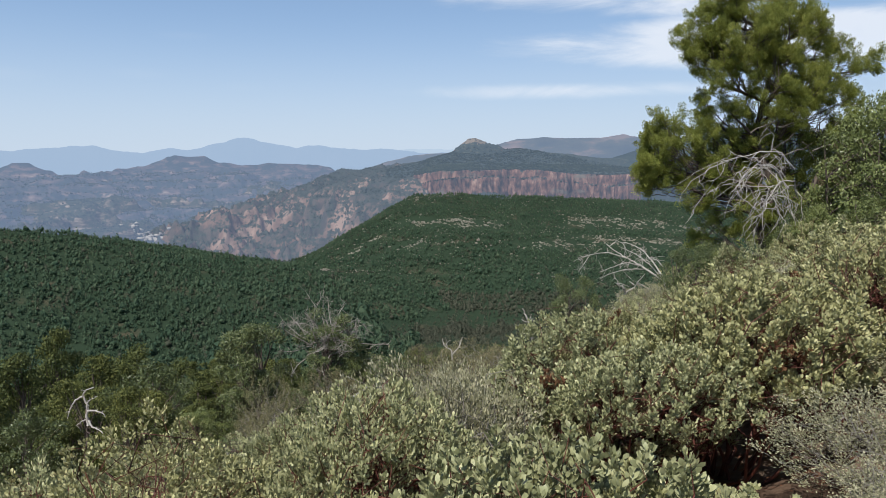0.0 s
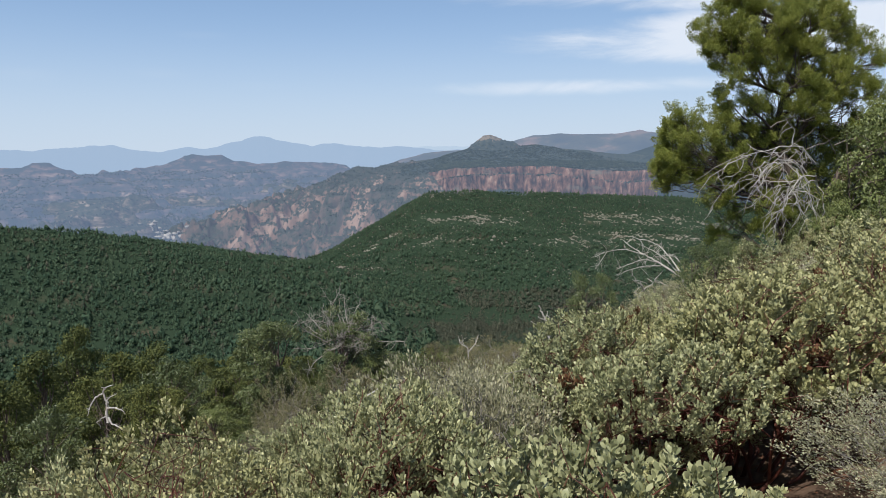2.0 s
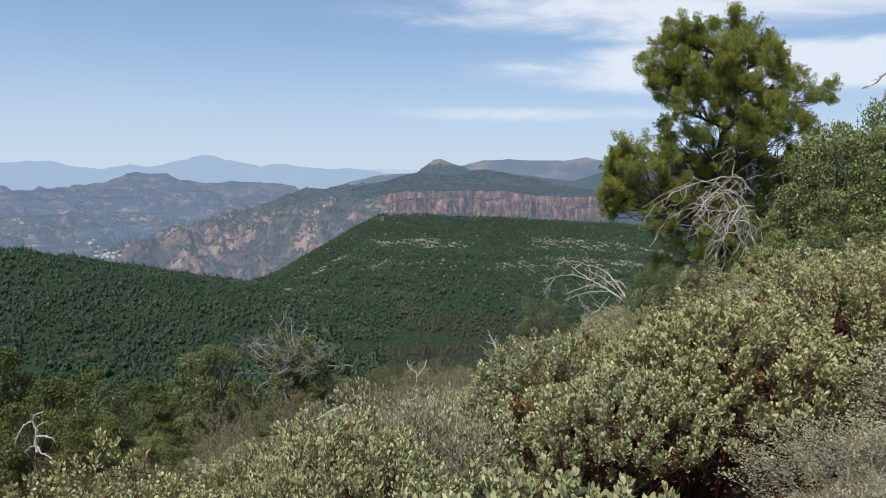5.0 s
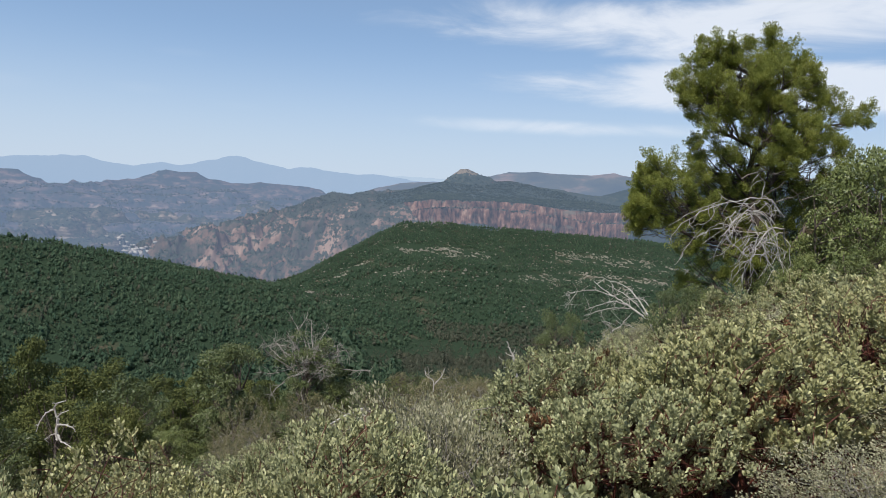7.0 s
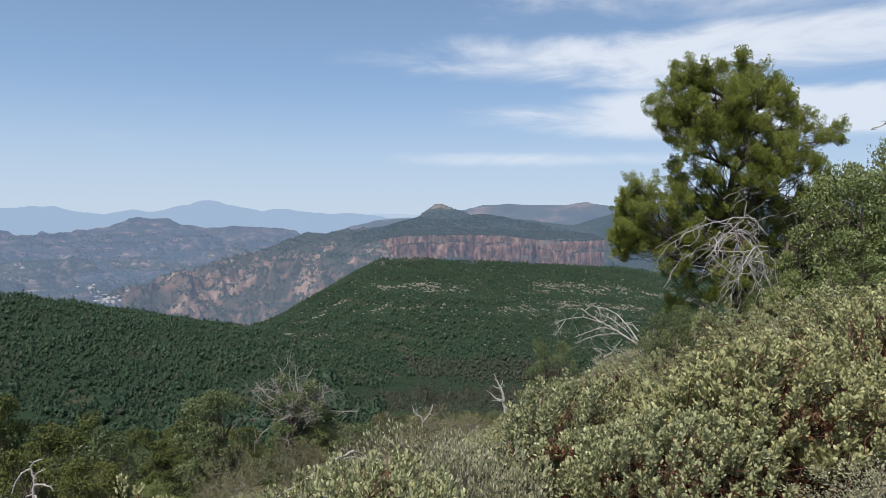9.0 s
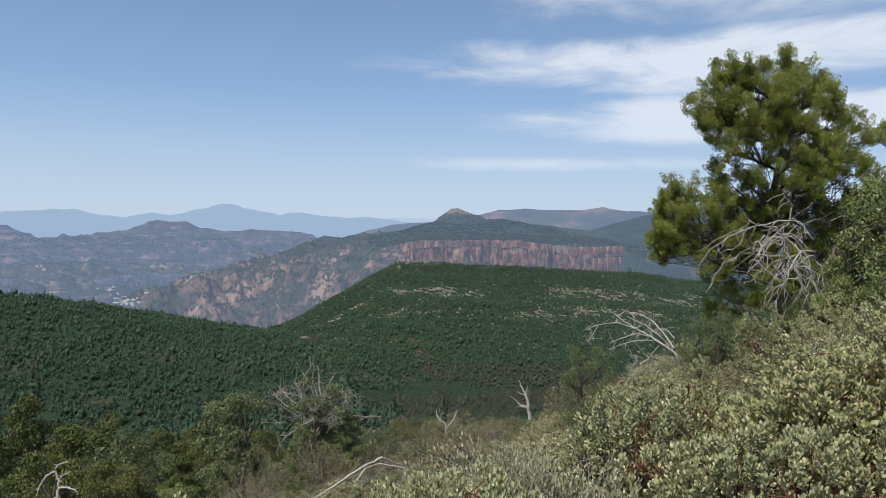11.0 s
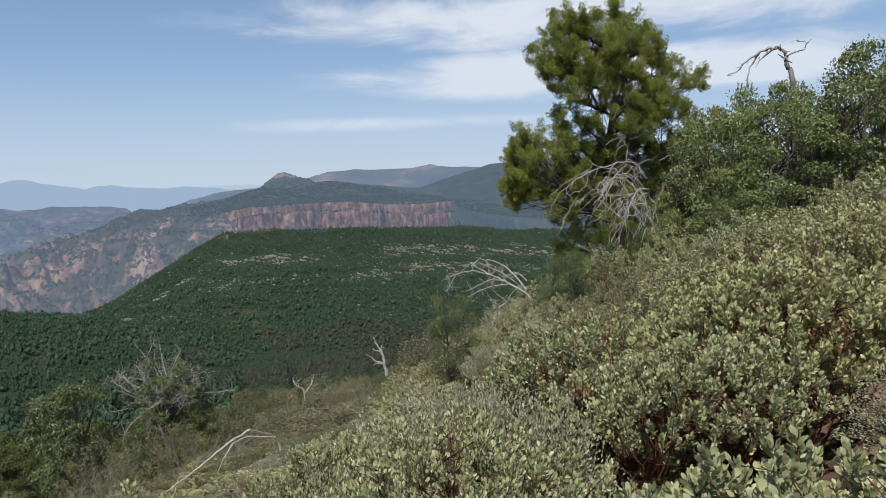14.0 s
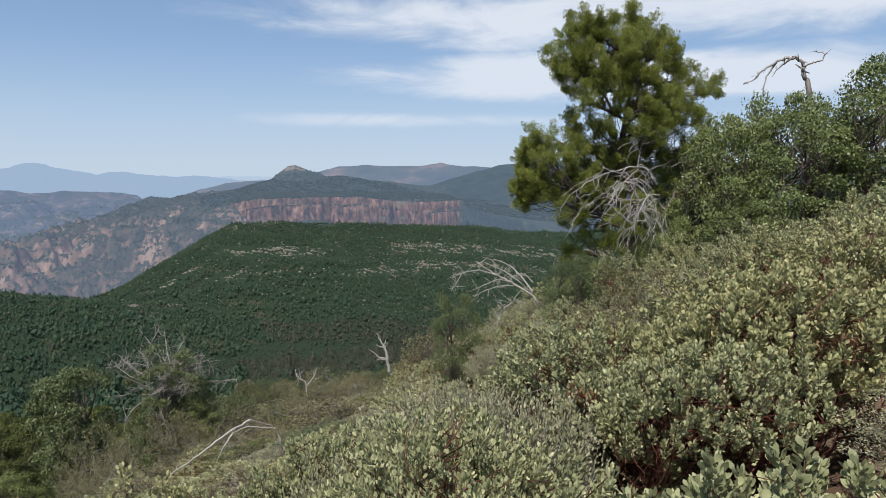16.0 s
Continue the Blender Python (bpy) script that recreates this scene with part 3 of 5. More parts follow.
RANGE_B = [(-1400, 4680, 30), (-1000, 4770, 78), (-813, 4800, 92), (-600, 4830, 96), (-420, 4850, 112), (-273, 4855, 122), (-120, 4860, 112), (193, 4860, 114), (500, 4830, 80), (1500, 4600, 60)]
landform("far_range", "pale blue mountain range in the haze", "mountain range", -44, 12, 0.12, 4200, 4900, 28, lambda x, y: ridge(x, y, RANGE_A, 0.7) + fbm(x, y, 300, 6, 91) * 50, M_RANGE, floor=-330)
landform("farthest_range", "faint mountain range in blue haze on the horizon", "mountain range", -24, 24, 0.12, 4500, 4940, 20, lambda x, y: ridge(x, y, RANGE_B, 0.7) + fbm(x, y, 260, 6, 95) * 44, M_RANGE2, floor=-330)


# ---- brush: one builder for all shrubs ----
def on_dome(n, rng, R, H, lobes, low=-0.05):
    """Points on an uneven dome and the outward directions there."""
    u = rng.uniform(low, 1, n) ** 0.9 if low >= 0 else rng.uniform(low, 1, n)
    a = rng.uniform(0, 2 * np.pi, n)
    s = np.sqrt(np.clip(1 - u * u, 0, 1))
    d = np.stack([s * np.cos(a), s * np.sin(a), u], -1)
    k = 0.76 + 0.0 * u
    for lob, w in lobes:
        k += w * np.clip(d @ lob - 0.55, 0, 1) / 0.45
    return d * np.array([R, R, H * 0.62]) * k[:, None] + np.array([0, 0, H * 0.38]), d


def shrub(name, label, category, seed, R, H, tips, per_tip, leaf, wide, leaf_mat, stem_mat, stems=9, stem_r=0.016, full=True, upright=0.85, dry=0.0, low=-0.25, bare=0.0, twig_r=0.0026, reach=0.085, group="", each_stem=False, puff=0.3, twig_every=2):
    rng = np.random.default_rng(seed)
    lobes = [(v / np.linalg.norm(v), rng.uniform(0.16, 0.42)) for v in (rng.normal(size=(7, 3)) + np.array([0, 0, 0.5]))]
    top, out = on_dome(tips, rng, R, H, lobes, low)
    top *= np.where(rng.random(tips) < 0.22, rng.uniform(0.5, 0.76, tips), rng.uniform(0.76, 1.05, tips))[:, None] ** np.array([1, 1, 0.6])
    green, brown, woods_ = Soup(), Soup(), [Soup() for _ in range(stems)]
    knots, owner = [], []
    aim, _ = on_dome(stems, rng, R * 0.72, H * 0.72, lobes, 0.1)
    for k in range(stems):
        foot = np.array([rng.normal() * R * 0.14, rng.normal() * R * 0.14, -0.12])
        line = bend(foot, aim[k], rng, 0.16, 8)
        woods_[k].tube(line, stem_r * rng.uniform(0.7, 1.2), stem_r * 0.35, 6)
        knots.append(line[2:])
        owner += [k] * (len(line) - 2)
    knots = np.concatenate(knots)
    for p in top[::twig_every]:
        gapped = np.linalg.norm(knots - p, axis=1) + 0.35 * np.abs(knots[:, 2] - p[2]) * (knots[:, 2] > p[2])
        i = int(rng.choice(np.argpartition(gapped, 8)[:8]))
        q = knots[i] + rng.normal(size=3) * 0.03
        woods_[owner[i]].tube(bend(q, p, rng, 0.22, 6, 0.4), twig_r * 1.7, twig_r * 0.7, 3)
    m = rng.random(tips) >= bare
    where, face = np.repeat(top[m], per_tip, 0), np.repeat(out[m], per_tip, 0)
    n = len(where)
    # leaves stand in a rosette round the end of each twig
    along = rng.uniform(-1, 0.15, n)[:, None]
    axis = face * 0.65 + np.array([0, 0, upright])
    axis /= np.linalg.norm(axis, axis=1, keepdims=True)
    spread = rng.normal(size=(n, 3))
    spread -= axis * (spread * axis).sum(1, keepdims=True)
    spread /= np.linalg.norm(spread, axis=1, keepdims=True) + 1e-9
    way = axis * (1.0 + 0.6 * along) + spread * rng.uniform(0.2, 0.8, (n, 1))
    base = where + axis * along * reach + spread * reach * puff * rng.random((n, 1))
    size = leaf * rng.uniform(0.65, 1.15, n)
    gone = rng.random(n) < 0.04
    if dry:
        spot = top[rng.integers(0, tips, max(1, int(dry * 12)))]
        near = (np.linalg.norm(where[:, None] - spot[None], axis=2).min(1) < 0.11) & (rng.random(n) < 0.75)
        brown.leaves(base[near], way[near], size[near], size[near] * wide, rng, full)
        gone |= near
    green.leaves(base[~gone], way[~gone], size[~gone], size[~gone] * wide * rng.uniform(0.85, 1.15, (~gone).sum()), rng, full, facing=(face + spread * 0.7 + np.array([0, 0, 0.25]))[~gone], loose=0.95)
    thing = tagged(new(name), label, category, group)
    if each_stem:
        for w in woods_:
            part("stem", w.make("stem", stem_mat, True), thing)
    else:
        whole = Soup()
        for w in woods_:
            for v in w.v:
                whole.v.append(v)
            for c in (3, 4):
                whole.f[c] += [f + whole.n for f in w.f[c]]
            whole.n += w.n
        part("branchwork", whole.make("branchwork", stem_mat, True), thing)
    part("foliage", green.make("foliage", leaf_mat), thing)
    if brown.v:
        part("dry_leaves", brown.make("dry_leaves", M_MANZ_DEAD), thing, "rust-brown dry leaves")
    return thing


def small_tree(name, label, seed, H, R, mat, clumps, per, leaf, conic, low=0.1, stems=1, category="tree", group="trees on the slope below", puff=(0.13, 0.24)):
    """A tree of its own: tapered trunk or stems, limbs and an uneven crown of leafy clumps."""
    rng = np.random.default_rng(seed)
    wood, green = Soup(), Soup()
    spines = []
    for k in range(stems):
        fan = rng.normal(size=2) * (0.25 if stems == 1 else 0.45 * R)
        spines.append(bend((fan[0] * 0.15, fan[1] * 0.15, -0.5 if stems == 1 else -0.15), (fan[0], fan[1], H * rng.uniform(0.78, 0.88)), rng, 0.05, 9))
        wood.tube(spines[k], (0.026 if stems == 1 else 0.013) * H, 0.004 * H, 7)
    side = [rng.normal(size=2) for _ in range(3)]
    for k in range(clumps):
        u = (k + rng.random()) / clumps
        a = rng.uniform(0, 6.28)
        lump = 1 + 0.22 * sum(math.sin(a * (q + 1) + s[0] * 3 + u * 5 * s[1]) for q, s in enumerate(side)) / 1.5
        w = R * ((1 - u) ** 0.7 * 1.12 + 0.06 if conic else math.sqrt(max(0.03, 1 - (1.75 * u - 0.8) ** 2))) * rng.uniform(0.35, 0.95) ** 0.6 * lump
        c = np.array([w * math.cos(a), w * math.sin(a), H * (low + (0.94 - low) * u)])
        i = max(1, min(7, int(u * 7)))
        wood.tube(bend(spines[k % stems][i], c, rng, 0.1, 5), 0.006 * H, 0.0015 * H, 4)
        d = rng.normal(size=(per, 3)) + np.array([0, 0, 0.45])
        d /= np.linalg.norm(d, axis=1, keepdims=True)
        half = R * rng.uniform(*puff) * np.array([1.15, 1.15, 0.72])
        lobe = 1 + 0.3 * np.sin(d[:, 0] * 5 + k) * np.sin(d[:, 1] * 6 + 2 * k)
        p = c + d * half * (rng.uniform(0.6, 1.08, per) * lobe)[:, None]
        L = leaf * rng.uniform(0.6, 1.25, per)
        along = np.cross(d, rng.normal(size=(per, 3)))
        green.leaves(p, along + d * 0.5, L, L * rng.uniform(0.42, 0.62, per), rng, False, facing=d, loose=0.4)
    thing = tagged(new(name), label, category, group)
    part("trunk" if stems == 1 else "branchwork", wood.make("trunk" if stems == 1 else "branchwork", M_BARK, True), thing)
    part("crown" if stems == 1 else "foliage", green.make("crown" if stems == 1 else "foliage", mat), thing)
    return thing


class Kind:
    """A kind of plant: the prototypes are set down first, then copied."""

    def __init__(self, protos):
        self.protos, self.used = protos, set()
        self.tall = [max(np.percentile([v.co.z for v in c.data.vertices], 99.0) for c in p.children) for p in protos]

    def plant(self, k, x, y, turn, size, tall=1.0, sink=0.0, z=None, top=None):
        # top: the height above the ground that the plant reaches
        ob = self.protos[k % len(self.protos)]
        h = float(land(x, y)) - sink if z is None else z
        m = Matrix.Translation((x, y, h)) @ Matrix.Rotation(turn, 4, "Z")
        if top:
            tall = top / (size * self.tall[k % len(self.protos)])
        if k % len(self.protos) in self.used:
            ob = copy_thing(ob, m)
        self.used.add(k % len(self.protos))
        ob.matrix_basis = m @ Matrix.Diagonal((size, size, size * tall, 1))
        return ob


MANZ = "manzanita bush with grey-green oval leaves and dark red stems"
manzanita = Kind([shrub("manzanita_bush", MANZ, "bush", 100 + k, 0.74, 1.15, 380, 46, 0.039, 0.54, (M_MANZ, M_MANZ_OLIVE)[k], M_MANZ_STEM, stems=11, dry=(0.0, 0.1)[k], group="manzanita bushes on the slope", low=(0.1, 0.05)[k], each_stem=True) for k in range(2)])
manz_mid = Kind([shrub("manzanita_bush", MANZ, "bush", 110 + k, 0.74, 1.15, 500, 58, 0.0265, 0.56, (M_MANZ_OLIVE, M_MANZ, M_MANZ_OLIVE)[k], M_MANZ_STEM, stems=11, full=True, dry=(0.22, 0.08, 0.2)[k], group="manzanita bushes on the slope", low=(0.3, 0.24, 0.3)[k], each_stem=True) for k in range(3)])
manz_tall = Kind([shrub("manzanita_bush", MANZ, "bush", 115 + k, 0.76, 1.5, 660, 60, 0.022, 0.56, (M_MANZ, M_MANZ_OLIVE)[k], M_MANZ_STEM, stems=12, full=True, dry=(0.1, 0.2)[k], group="manzanita bushes on the slope", low=0.1, each_stem=True) for k in range(2)])
manz_open = Kind([shrub("manzanita_bush", "spreading manzanita with dark red stems open below its leafy crown", "bush", 130 + k, 0.84, 1.15, 860, 52, 0.028, 0.56, (M_MANZ_OLIVE, M_MANZ)[k], M_MANZ_STEM, stems=20, stem_r=0.017, full=True, dry=0.12, group="manzanita bushes on the slope", low=0.52, each_stem=True, reach=0.07) for k in range(2)])
manz_far = Kind([shrub("manzanita_bush", MANZ, "bush", 120 + k, 0.78, 1.15, 330, 44, 0.033, 0.58, (M_MANZ, M_MANZ_OLIVE, M_MANZ)[k], M_MANZ_STEM, stems=9, full=False, dry=(0.1, 0.3, 0.2)[k], group="manzanita bushes on the slope", low=0.06) for k in range(3)])
silver = Kind([shrub("grey_shrub", "silvery grey-green shrub with tiny leaves and grey twigs", "shrub", 140 + k, 0.6, 1.0, 480, 50, 0.02, 0.6, M_SILVER, M_TWIG_GREY, stems=12, stem_r=0.008, full=False, upright=0.35, low=-0.1, bare=0.05, twig_r=0.0018, reach=0.12, group="grey shrubs among the manzanita", twig_every=3, puff=0.5) for k in range(2)])
tan = Kind([shrub("dry_shrub", "tan half-dry twiggy shrub with sparse leaves", "shrub", 160 + k, 0.75, 1.2, 460, 30, 0.034, 0.5, M_TAN, M_TWIG_GREY, stems=12, stem_r=0.010, full=False, upright=0.5, low=-0.1, bare=0.08, twig_every=4, twig_r=0.003, reach=0.16, group="dry shrubs down the slope") for k in range(2)])
oak = Kind([small_tree("scrub_oak", "leafy green scrub oak with small leaves", 180 + k, 2.6, 1.15, M_OAK, 84, 280, 0.052, False, 0.06, stems=5, category="shrub", group="scrub oaks on the slope", puff=(0.12, 0.22)) for k in range(3)])

chaparral = Kind([shrub("chaparral_bush", "low grey-green chaparral bush on the slope below", "bush", 190 + k, 0.9, 1.3, 330, 18, 0.055, 0.6, (M_OAK_DARK, M_TAN, M_PINE)[k], M_BARK, stems=6, full=False, upright=0.4, low=-0.1, twig_r=0.006, reach=0.18, puff=0.4, group="chaparral bushes below") for k in range(3)])
# the brush nearest the path, bush by bush: x, y, turn, size, height
for k, (x, y, turn, s, tall) in enumerate([
        (0.80, 2.20, 0.3, 0.85, 1.0), (1.08, 2.32, 1.3, 0.6, 0.74), (1.36, 2.05, 2.1, 0.58, 0.57), (0.25, 2.10, 4.0, 0.66, 0.95),
        (1.16, 4.45, 3.3, 1.0, 1.2), (2.75, 4.75, 5.1, 0.95, 0.98),
        (0.10, 3.15, 2.6, 0.90, 1.33), (-0.66, 3.0, 0.9, 0.92, 1.50), (-1.42, 3.05, 5.5, 0.88, 1.45), (-2.1, 2.7, 1.9, 0.85, 1.3),
        (-0.35, 4.1, 4.4, 0.85, 1.3), (1.72, 5.3, 0.1, 0.85, 1.15), (2.75, 5.3, 2.2, 1.1, 1.05), (0.85, 5.5, 1.5, 0.9, 1.05),
        (3.35, 4.5, 3.9, 1.0, 1.05), (3.75, 5.7, 0.7, 1.1, 1.1)]):
    (manzanita if y < 2.5 else manz_tall if tall > 1.28 else manz_mid).plant(k, x, y, turn, s, top=tall)
for k, (x, y, turn, s, tall) in enumerate([(1.98, 4.12, 0.6, 1.0, 1.2), (1.42, 4.0, 2.9, 0.8, 1.1)]):
    manz_open.plant(k, x, y, turn, s, top=tall)
for k, (x, y, turn, s, tall) in enumerate([(0.46, 3.7, 0.4, 0.8, 1.25), (2.35, 3.1, 1.1, 0.7, 0.5), (2.95, 3.45, 3.0, 0.85, 0.62), (0.45, 4.6, 2.0, 0.8, 1.2), (-0.2, 3.6, 5.0, 0.6, 1.1), (-1.9, 3.7, 3.0, 0.9, 1.2), (2.05, 2.4, 4.2, 0.55, 0.4)]):
    silver.plant(k, x, y, turn, s, top=tall)

# the rest of the brush down the slope
rng = np.random.default_rng(7)
taken = [(0.78, 2.32), (1.62, 3.75), (1.08, 4.05), (2.12, 4.1), (1.55, 5.0), (2.5, 5.0), (3.1, 4.3), (3.3, 5.5), (0.95, 5.3), (5.5, 12.5)]
CLEAR = [(1.2, 10.4), (1.4, 11.6), (1.7, 13.2), (2.0, 15.0), (2.3, 17.0), (2.7, 19.5), (3.0, 21.5), (1.25, 8.9), (1.15, 7.6), (-0.55, 12.4), (-0.5, 11.4), (-2.0, 10.8), (-1.4, 10.9), (-2.9, 10.7), (-1.0, 12.6), (-1.8, 12.2), (-2.5, 11.7), (0.85, 9.2), (1.0, 8.4)]   # low brush round the dead branches
count = 0
for _ in range(6000):
    y = rng.uniform(4.6, 24)
    x = rng.uniform(-0.42 * y - 1, min(0.85 * y + 3, 13))
    gap = 0.86 + 0.022 * y
    if min(math.hypot(x - a, y - b) for a, b in taken) < gap:
        continue
    taken.append((x, y))
    high = rng.uniform(0.88, 1.25) * (1.0 if y < 7.5 or x > 5 or y > 13 else 0.82)
    pick, turn = rng.random(), rng.uniform(0, 6.28)
    if min(math.hypot(x - a, y - b) for a, b in CLEAR) < 1.25:
        high *= 0.57
    if y > 11 and x < 0.13 * y:
        high *= 0.6
    if y > 11 and x < 0.13 * y and pick < 0.6:
        chaparral.plant(count, x, y, turn, rng.uniform(0.9, 1.25), top=high * rng.uniform(0.7, 1.15))
    elif y > 9 and x < 2.0 - 0.18 * (y - 9) and pick > 0.86:
        tan.plant(count, x, y, turn, rng.uniform(0.8, 1.1), top=high * rng.uniform(0.6, 0.95))
    elif pick < 0.74:
        manz_far.plant(count, x, y, turn, rng.uniform(0.78, 1.05) * (1 + 0.012 * y), top=high * rng.uniform(0.85, 1.12))
    elif pick < 0.9:
        silver.plant(count, x, y, turn, rng.uniform(0.95, 1.3), top=high * 0.95)
    else:
        tan.plant(count, x, y, turn, rng.uniform(0.75, 1.0), top=high * 0.9)
    count += 1
# scrub oaks: x, y, turn, size, height
for k, (x, y, turn, s, tall) in enumerate([(7.9, 11.0, 0.4, 1.0, 2.65), (9.3, 10.6, 2.0, 1.1, 3.1), (8.6, 12.2, 4.0, 1.0, 3.25), (10.4, 9.9, 1.0, 1.0, 2.4), (6.9, 12.0, 5.2, 0.95, 2.95), (7.45, 12.6, 1.1, 0.9, 3.2), (10.8, 11.8, 3.0, 1.1, 3.1), (11.8, 8.6, 0.2, 0.9, 1.9), (7.3, 13.3, 2.7, 1.0, 2.7),
                                          (-7.9, 19.3, 3.6, 0.8, 2.0), (-3.5, 21.2, 4.8, 0.7, 1.9), (6.5, 10.6, 3.1, 0.62, 1.5), (-8.8, 18.0, 2.4, 0.8, 2.0),
                                          (4.75, 12.1, 0.5, 0.42, 1.35), (5.55, 11.9, 3.5, 0.4, 1.1), (4.3, 12.6, 5.0, 0.4, 1.3), (6.15, 11.8, 1.2, 0.5, 1.6), (5.9, 12.3, 2.2, 0.45, 1.5)]):
    oak.plant(k, x, y, turn, s, top=tall)
dark_oak = Kind([small_tree("scrub_oak", "dark green scrub oak with small glossy leaves", 188, 2.6, 1.15, M_OAK_DARK, 54, 300, 0.05, False, 0.04, stems=4, category="shrub", group="scrub oaks on the slope")])
for x, y, turn, s, tall in ((4.0, 11.6, 2.5, 0.5, 1.6), (2.3, 12.9, 1.5, 0.5, 1.8), (4.6, 12.0, 0.8, 0.45, 1.5), (6.0, 12.0, 4.0, 0.5, 1.6)):
    dark_oak.plant(0, x, y, turn, s, top=tall)
# half-dry shrubs standing out of the brush
for k, (x, y, turn, s, tall) in enumerate([(-0.2, 22.3, 0.3, 1.9, 1.9), (-1.6, 21.6, 2.0, 1.5, 1.5), (1.2, 22.0, 4.0, 1.5, 1.5), (-5.4, 18.7, 1.0, 1.25, 1.9), (-3.5, 19.8, 3.0, 1.2, 1.6), (-2.4, 17.0, 5.0, 1.1, 1.3), (-4.6, 16.0, 0.7, 1.1, 1.2)]):
    tan.plant(k, x, y, turn, s, top=tall)
bare = Kind([shrub("bare_shrub", "leafless grey twiggy shrub among the manzanita", "shrub", 195, 0.6, 0.9, 420, 2, 0.018, 0.5, M_SILVER, M_TWIG_GREY, stems=12, stem_r=0.009, full=False, low=-0.2, bare=0.7, twig_r=0.0017, group="bare shrubs")])
for k, (x, y, turn, s, tall) in enumerate([(2.7, 3.0, 0.0, 0.6, 0.52), (3.2, 3.1, 2.0, 0.7, 0.62), (2.3, 2.6, 3.0, 0.5, 0.42), (1.05, 6.9, 1.0, 0.8, 0.8), (4.6, 6.4, 4.0, 0.8, 0.9)]):
    bare.plant(k, x, y, turn, s, top=tall)
rng = np.random.default_rng(23)
low = [(0, 0)]
for _ in range(2500):
    a, r = math.radians(rng.uniform(-17, 20)), rng.uniform(26, 100)
    x, y = r * math.sin(a), r * math.cos(a)
    if len(low) > 150 or min(math.hypot(x - p, y - q) for p, q in low) < 1.5 + 0.018 * r:
        continue
    low.append((x, y))
    chaparral.plant(len(low), x, y, rng.uniform(0, 6.28), rng.uniform(1.1, 1.7) * (1 + 0.004 * r), top=rng.uniform(1.1, 2.0))


# ---- juniper ----
def fingers(soup, rng, feet, scale, blades):
    """Plump upright fingers of scale leaves that spread from their feet and together make a rounded puff."""
    n = len(feet)
    way = rng.normal(size=(n, 3)) + np.array([0, 0, 0.55])
    way /= np.linalg.norm(way, axis=1, keepdims=True)
    feet = feet + way * (0.07 * scale * rng.uniform(0.3, 1.2, n))[:, None]
    axis = way * 0.75 + np.array([0, 0, 0.7])
    axis /= np.linalg.norm(axis, axis=1, keepdims=True)
    long, fat = scale * rng.uniform(0.11, 0.19, n), scale * rng.uniform(0.03, 0.05, n)
    u = rng.uniform(0, 1, n * blades)
    ax = np.repeat(axis, blades, 0)
    d = rng.normal(size=(n * blades, 3))
    d -= ax * (d * ax).sum(1, keepdims=True)
    d /= np.linalg.norm(d, axis=1, keepdims=True) + 1e-9
    girth = np.repeat(fat, blades) * np.sqrt(np.clip(1 - (1.7 * u - 0.75) ** 2, 0.04, 1)) * rng.uniform(0.7, 1.1, n * blades)
    p = np.repeat(feet, blades, 0) + ax * (np.repeat(long, blades) * (u - 0.2))[:, None] + d * girth[:, None]
    L = rng.uniform(0.016, 0.031, n * blades)
    soup.leaves(p, ax * 0.9 + d * 0.45 + rng.normal(size=d.shape) * 0.3, L, L * 0.42, rng, False, facing=d + np.repeat(way, blades, 0) * 0.8, loose=0.3)


rng = np.random.default_rng(31)
JX, JY = 5.75, 12.7
JZ = float(land(JX, JY))
juniper = tagged(new("juniper_tree"), "tall juniper tree with yellow-green foliage and bleached dead lower branches", "tree")
juniper.location = (JX, JY, JZ)
base = np.array([JX, JY, JZ])
wood, green = Soup(), Soup()
trunk_way = np.array([(0, 0, -0.2), (0.05, 0.0, 0.6), (-0.1, 0.05, 1.3), (0.02, 0.1, 2.2), (-0.3, 0.2, 3.2), (-0.1, 0.3, 4.1), (0.0, 0.35, 4.7)])
trunk = np.stack([np.interp(np.linspace(0, 6, 31), np.arange(7), trunk_way[:, i]) for i in range(3)], -1)
wood.tube(trunk, 0.12, 0.02, 9)
wood.tube(bend((0.1, 0, 0.4), (0.75, -0.1, 2.6), rng, 0.08, 7), 0.08, 0.04, 7)
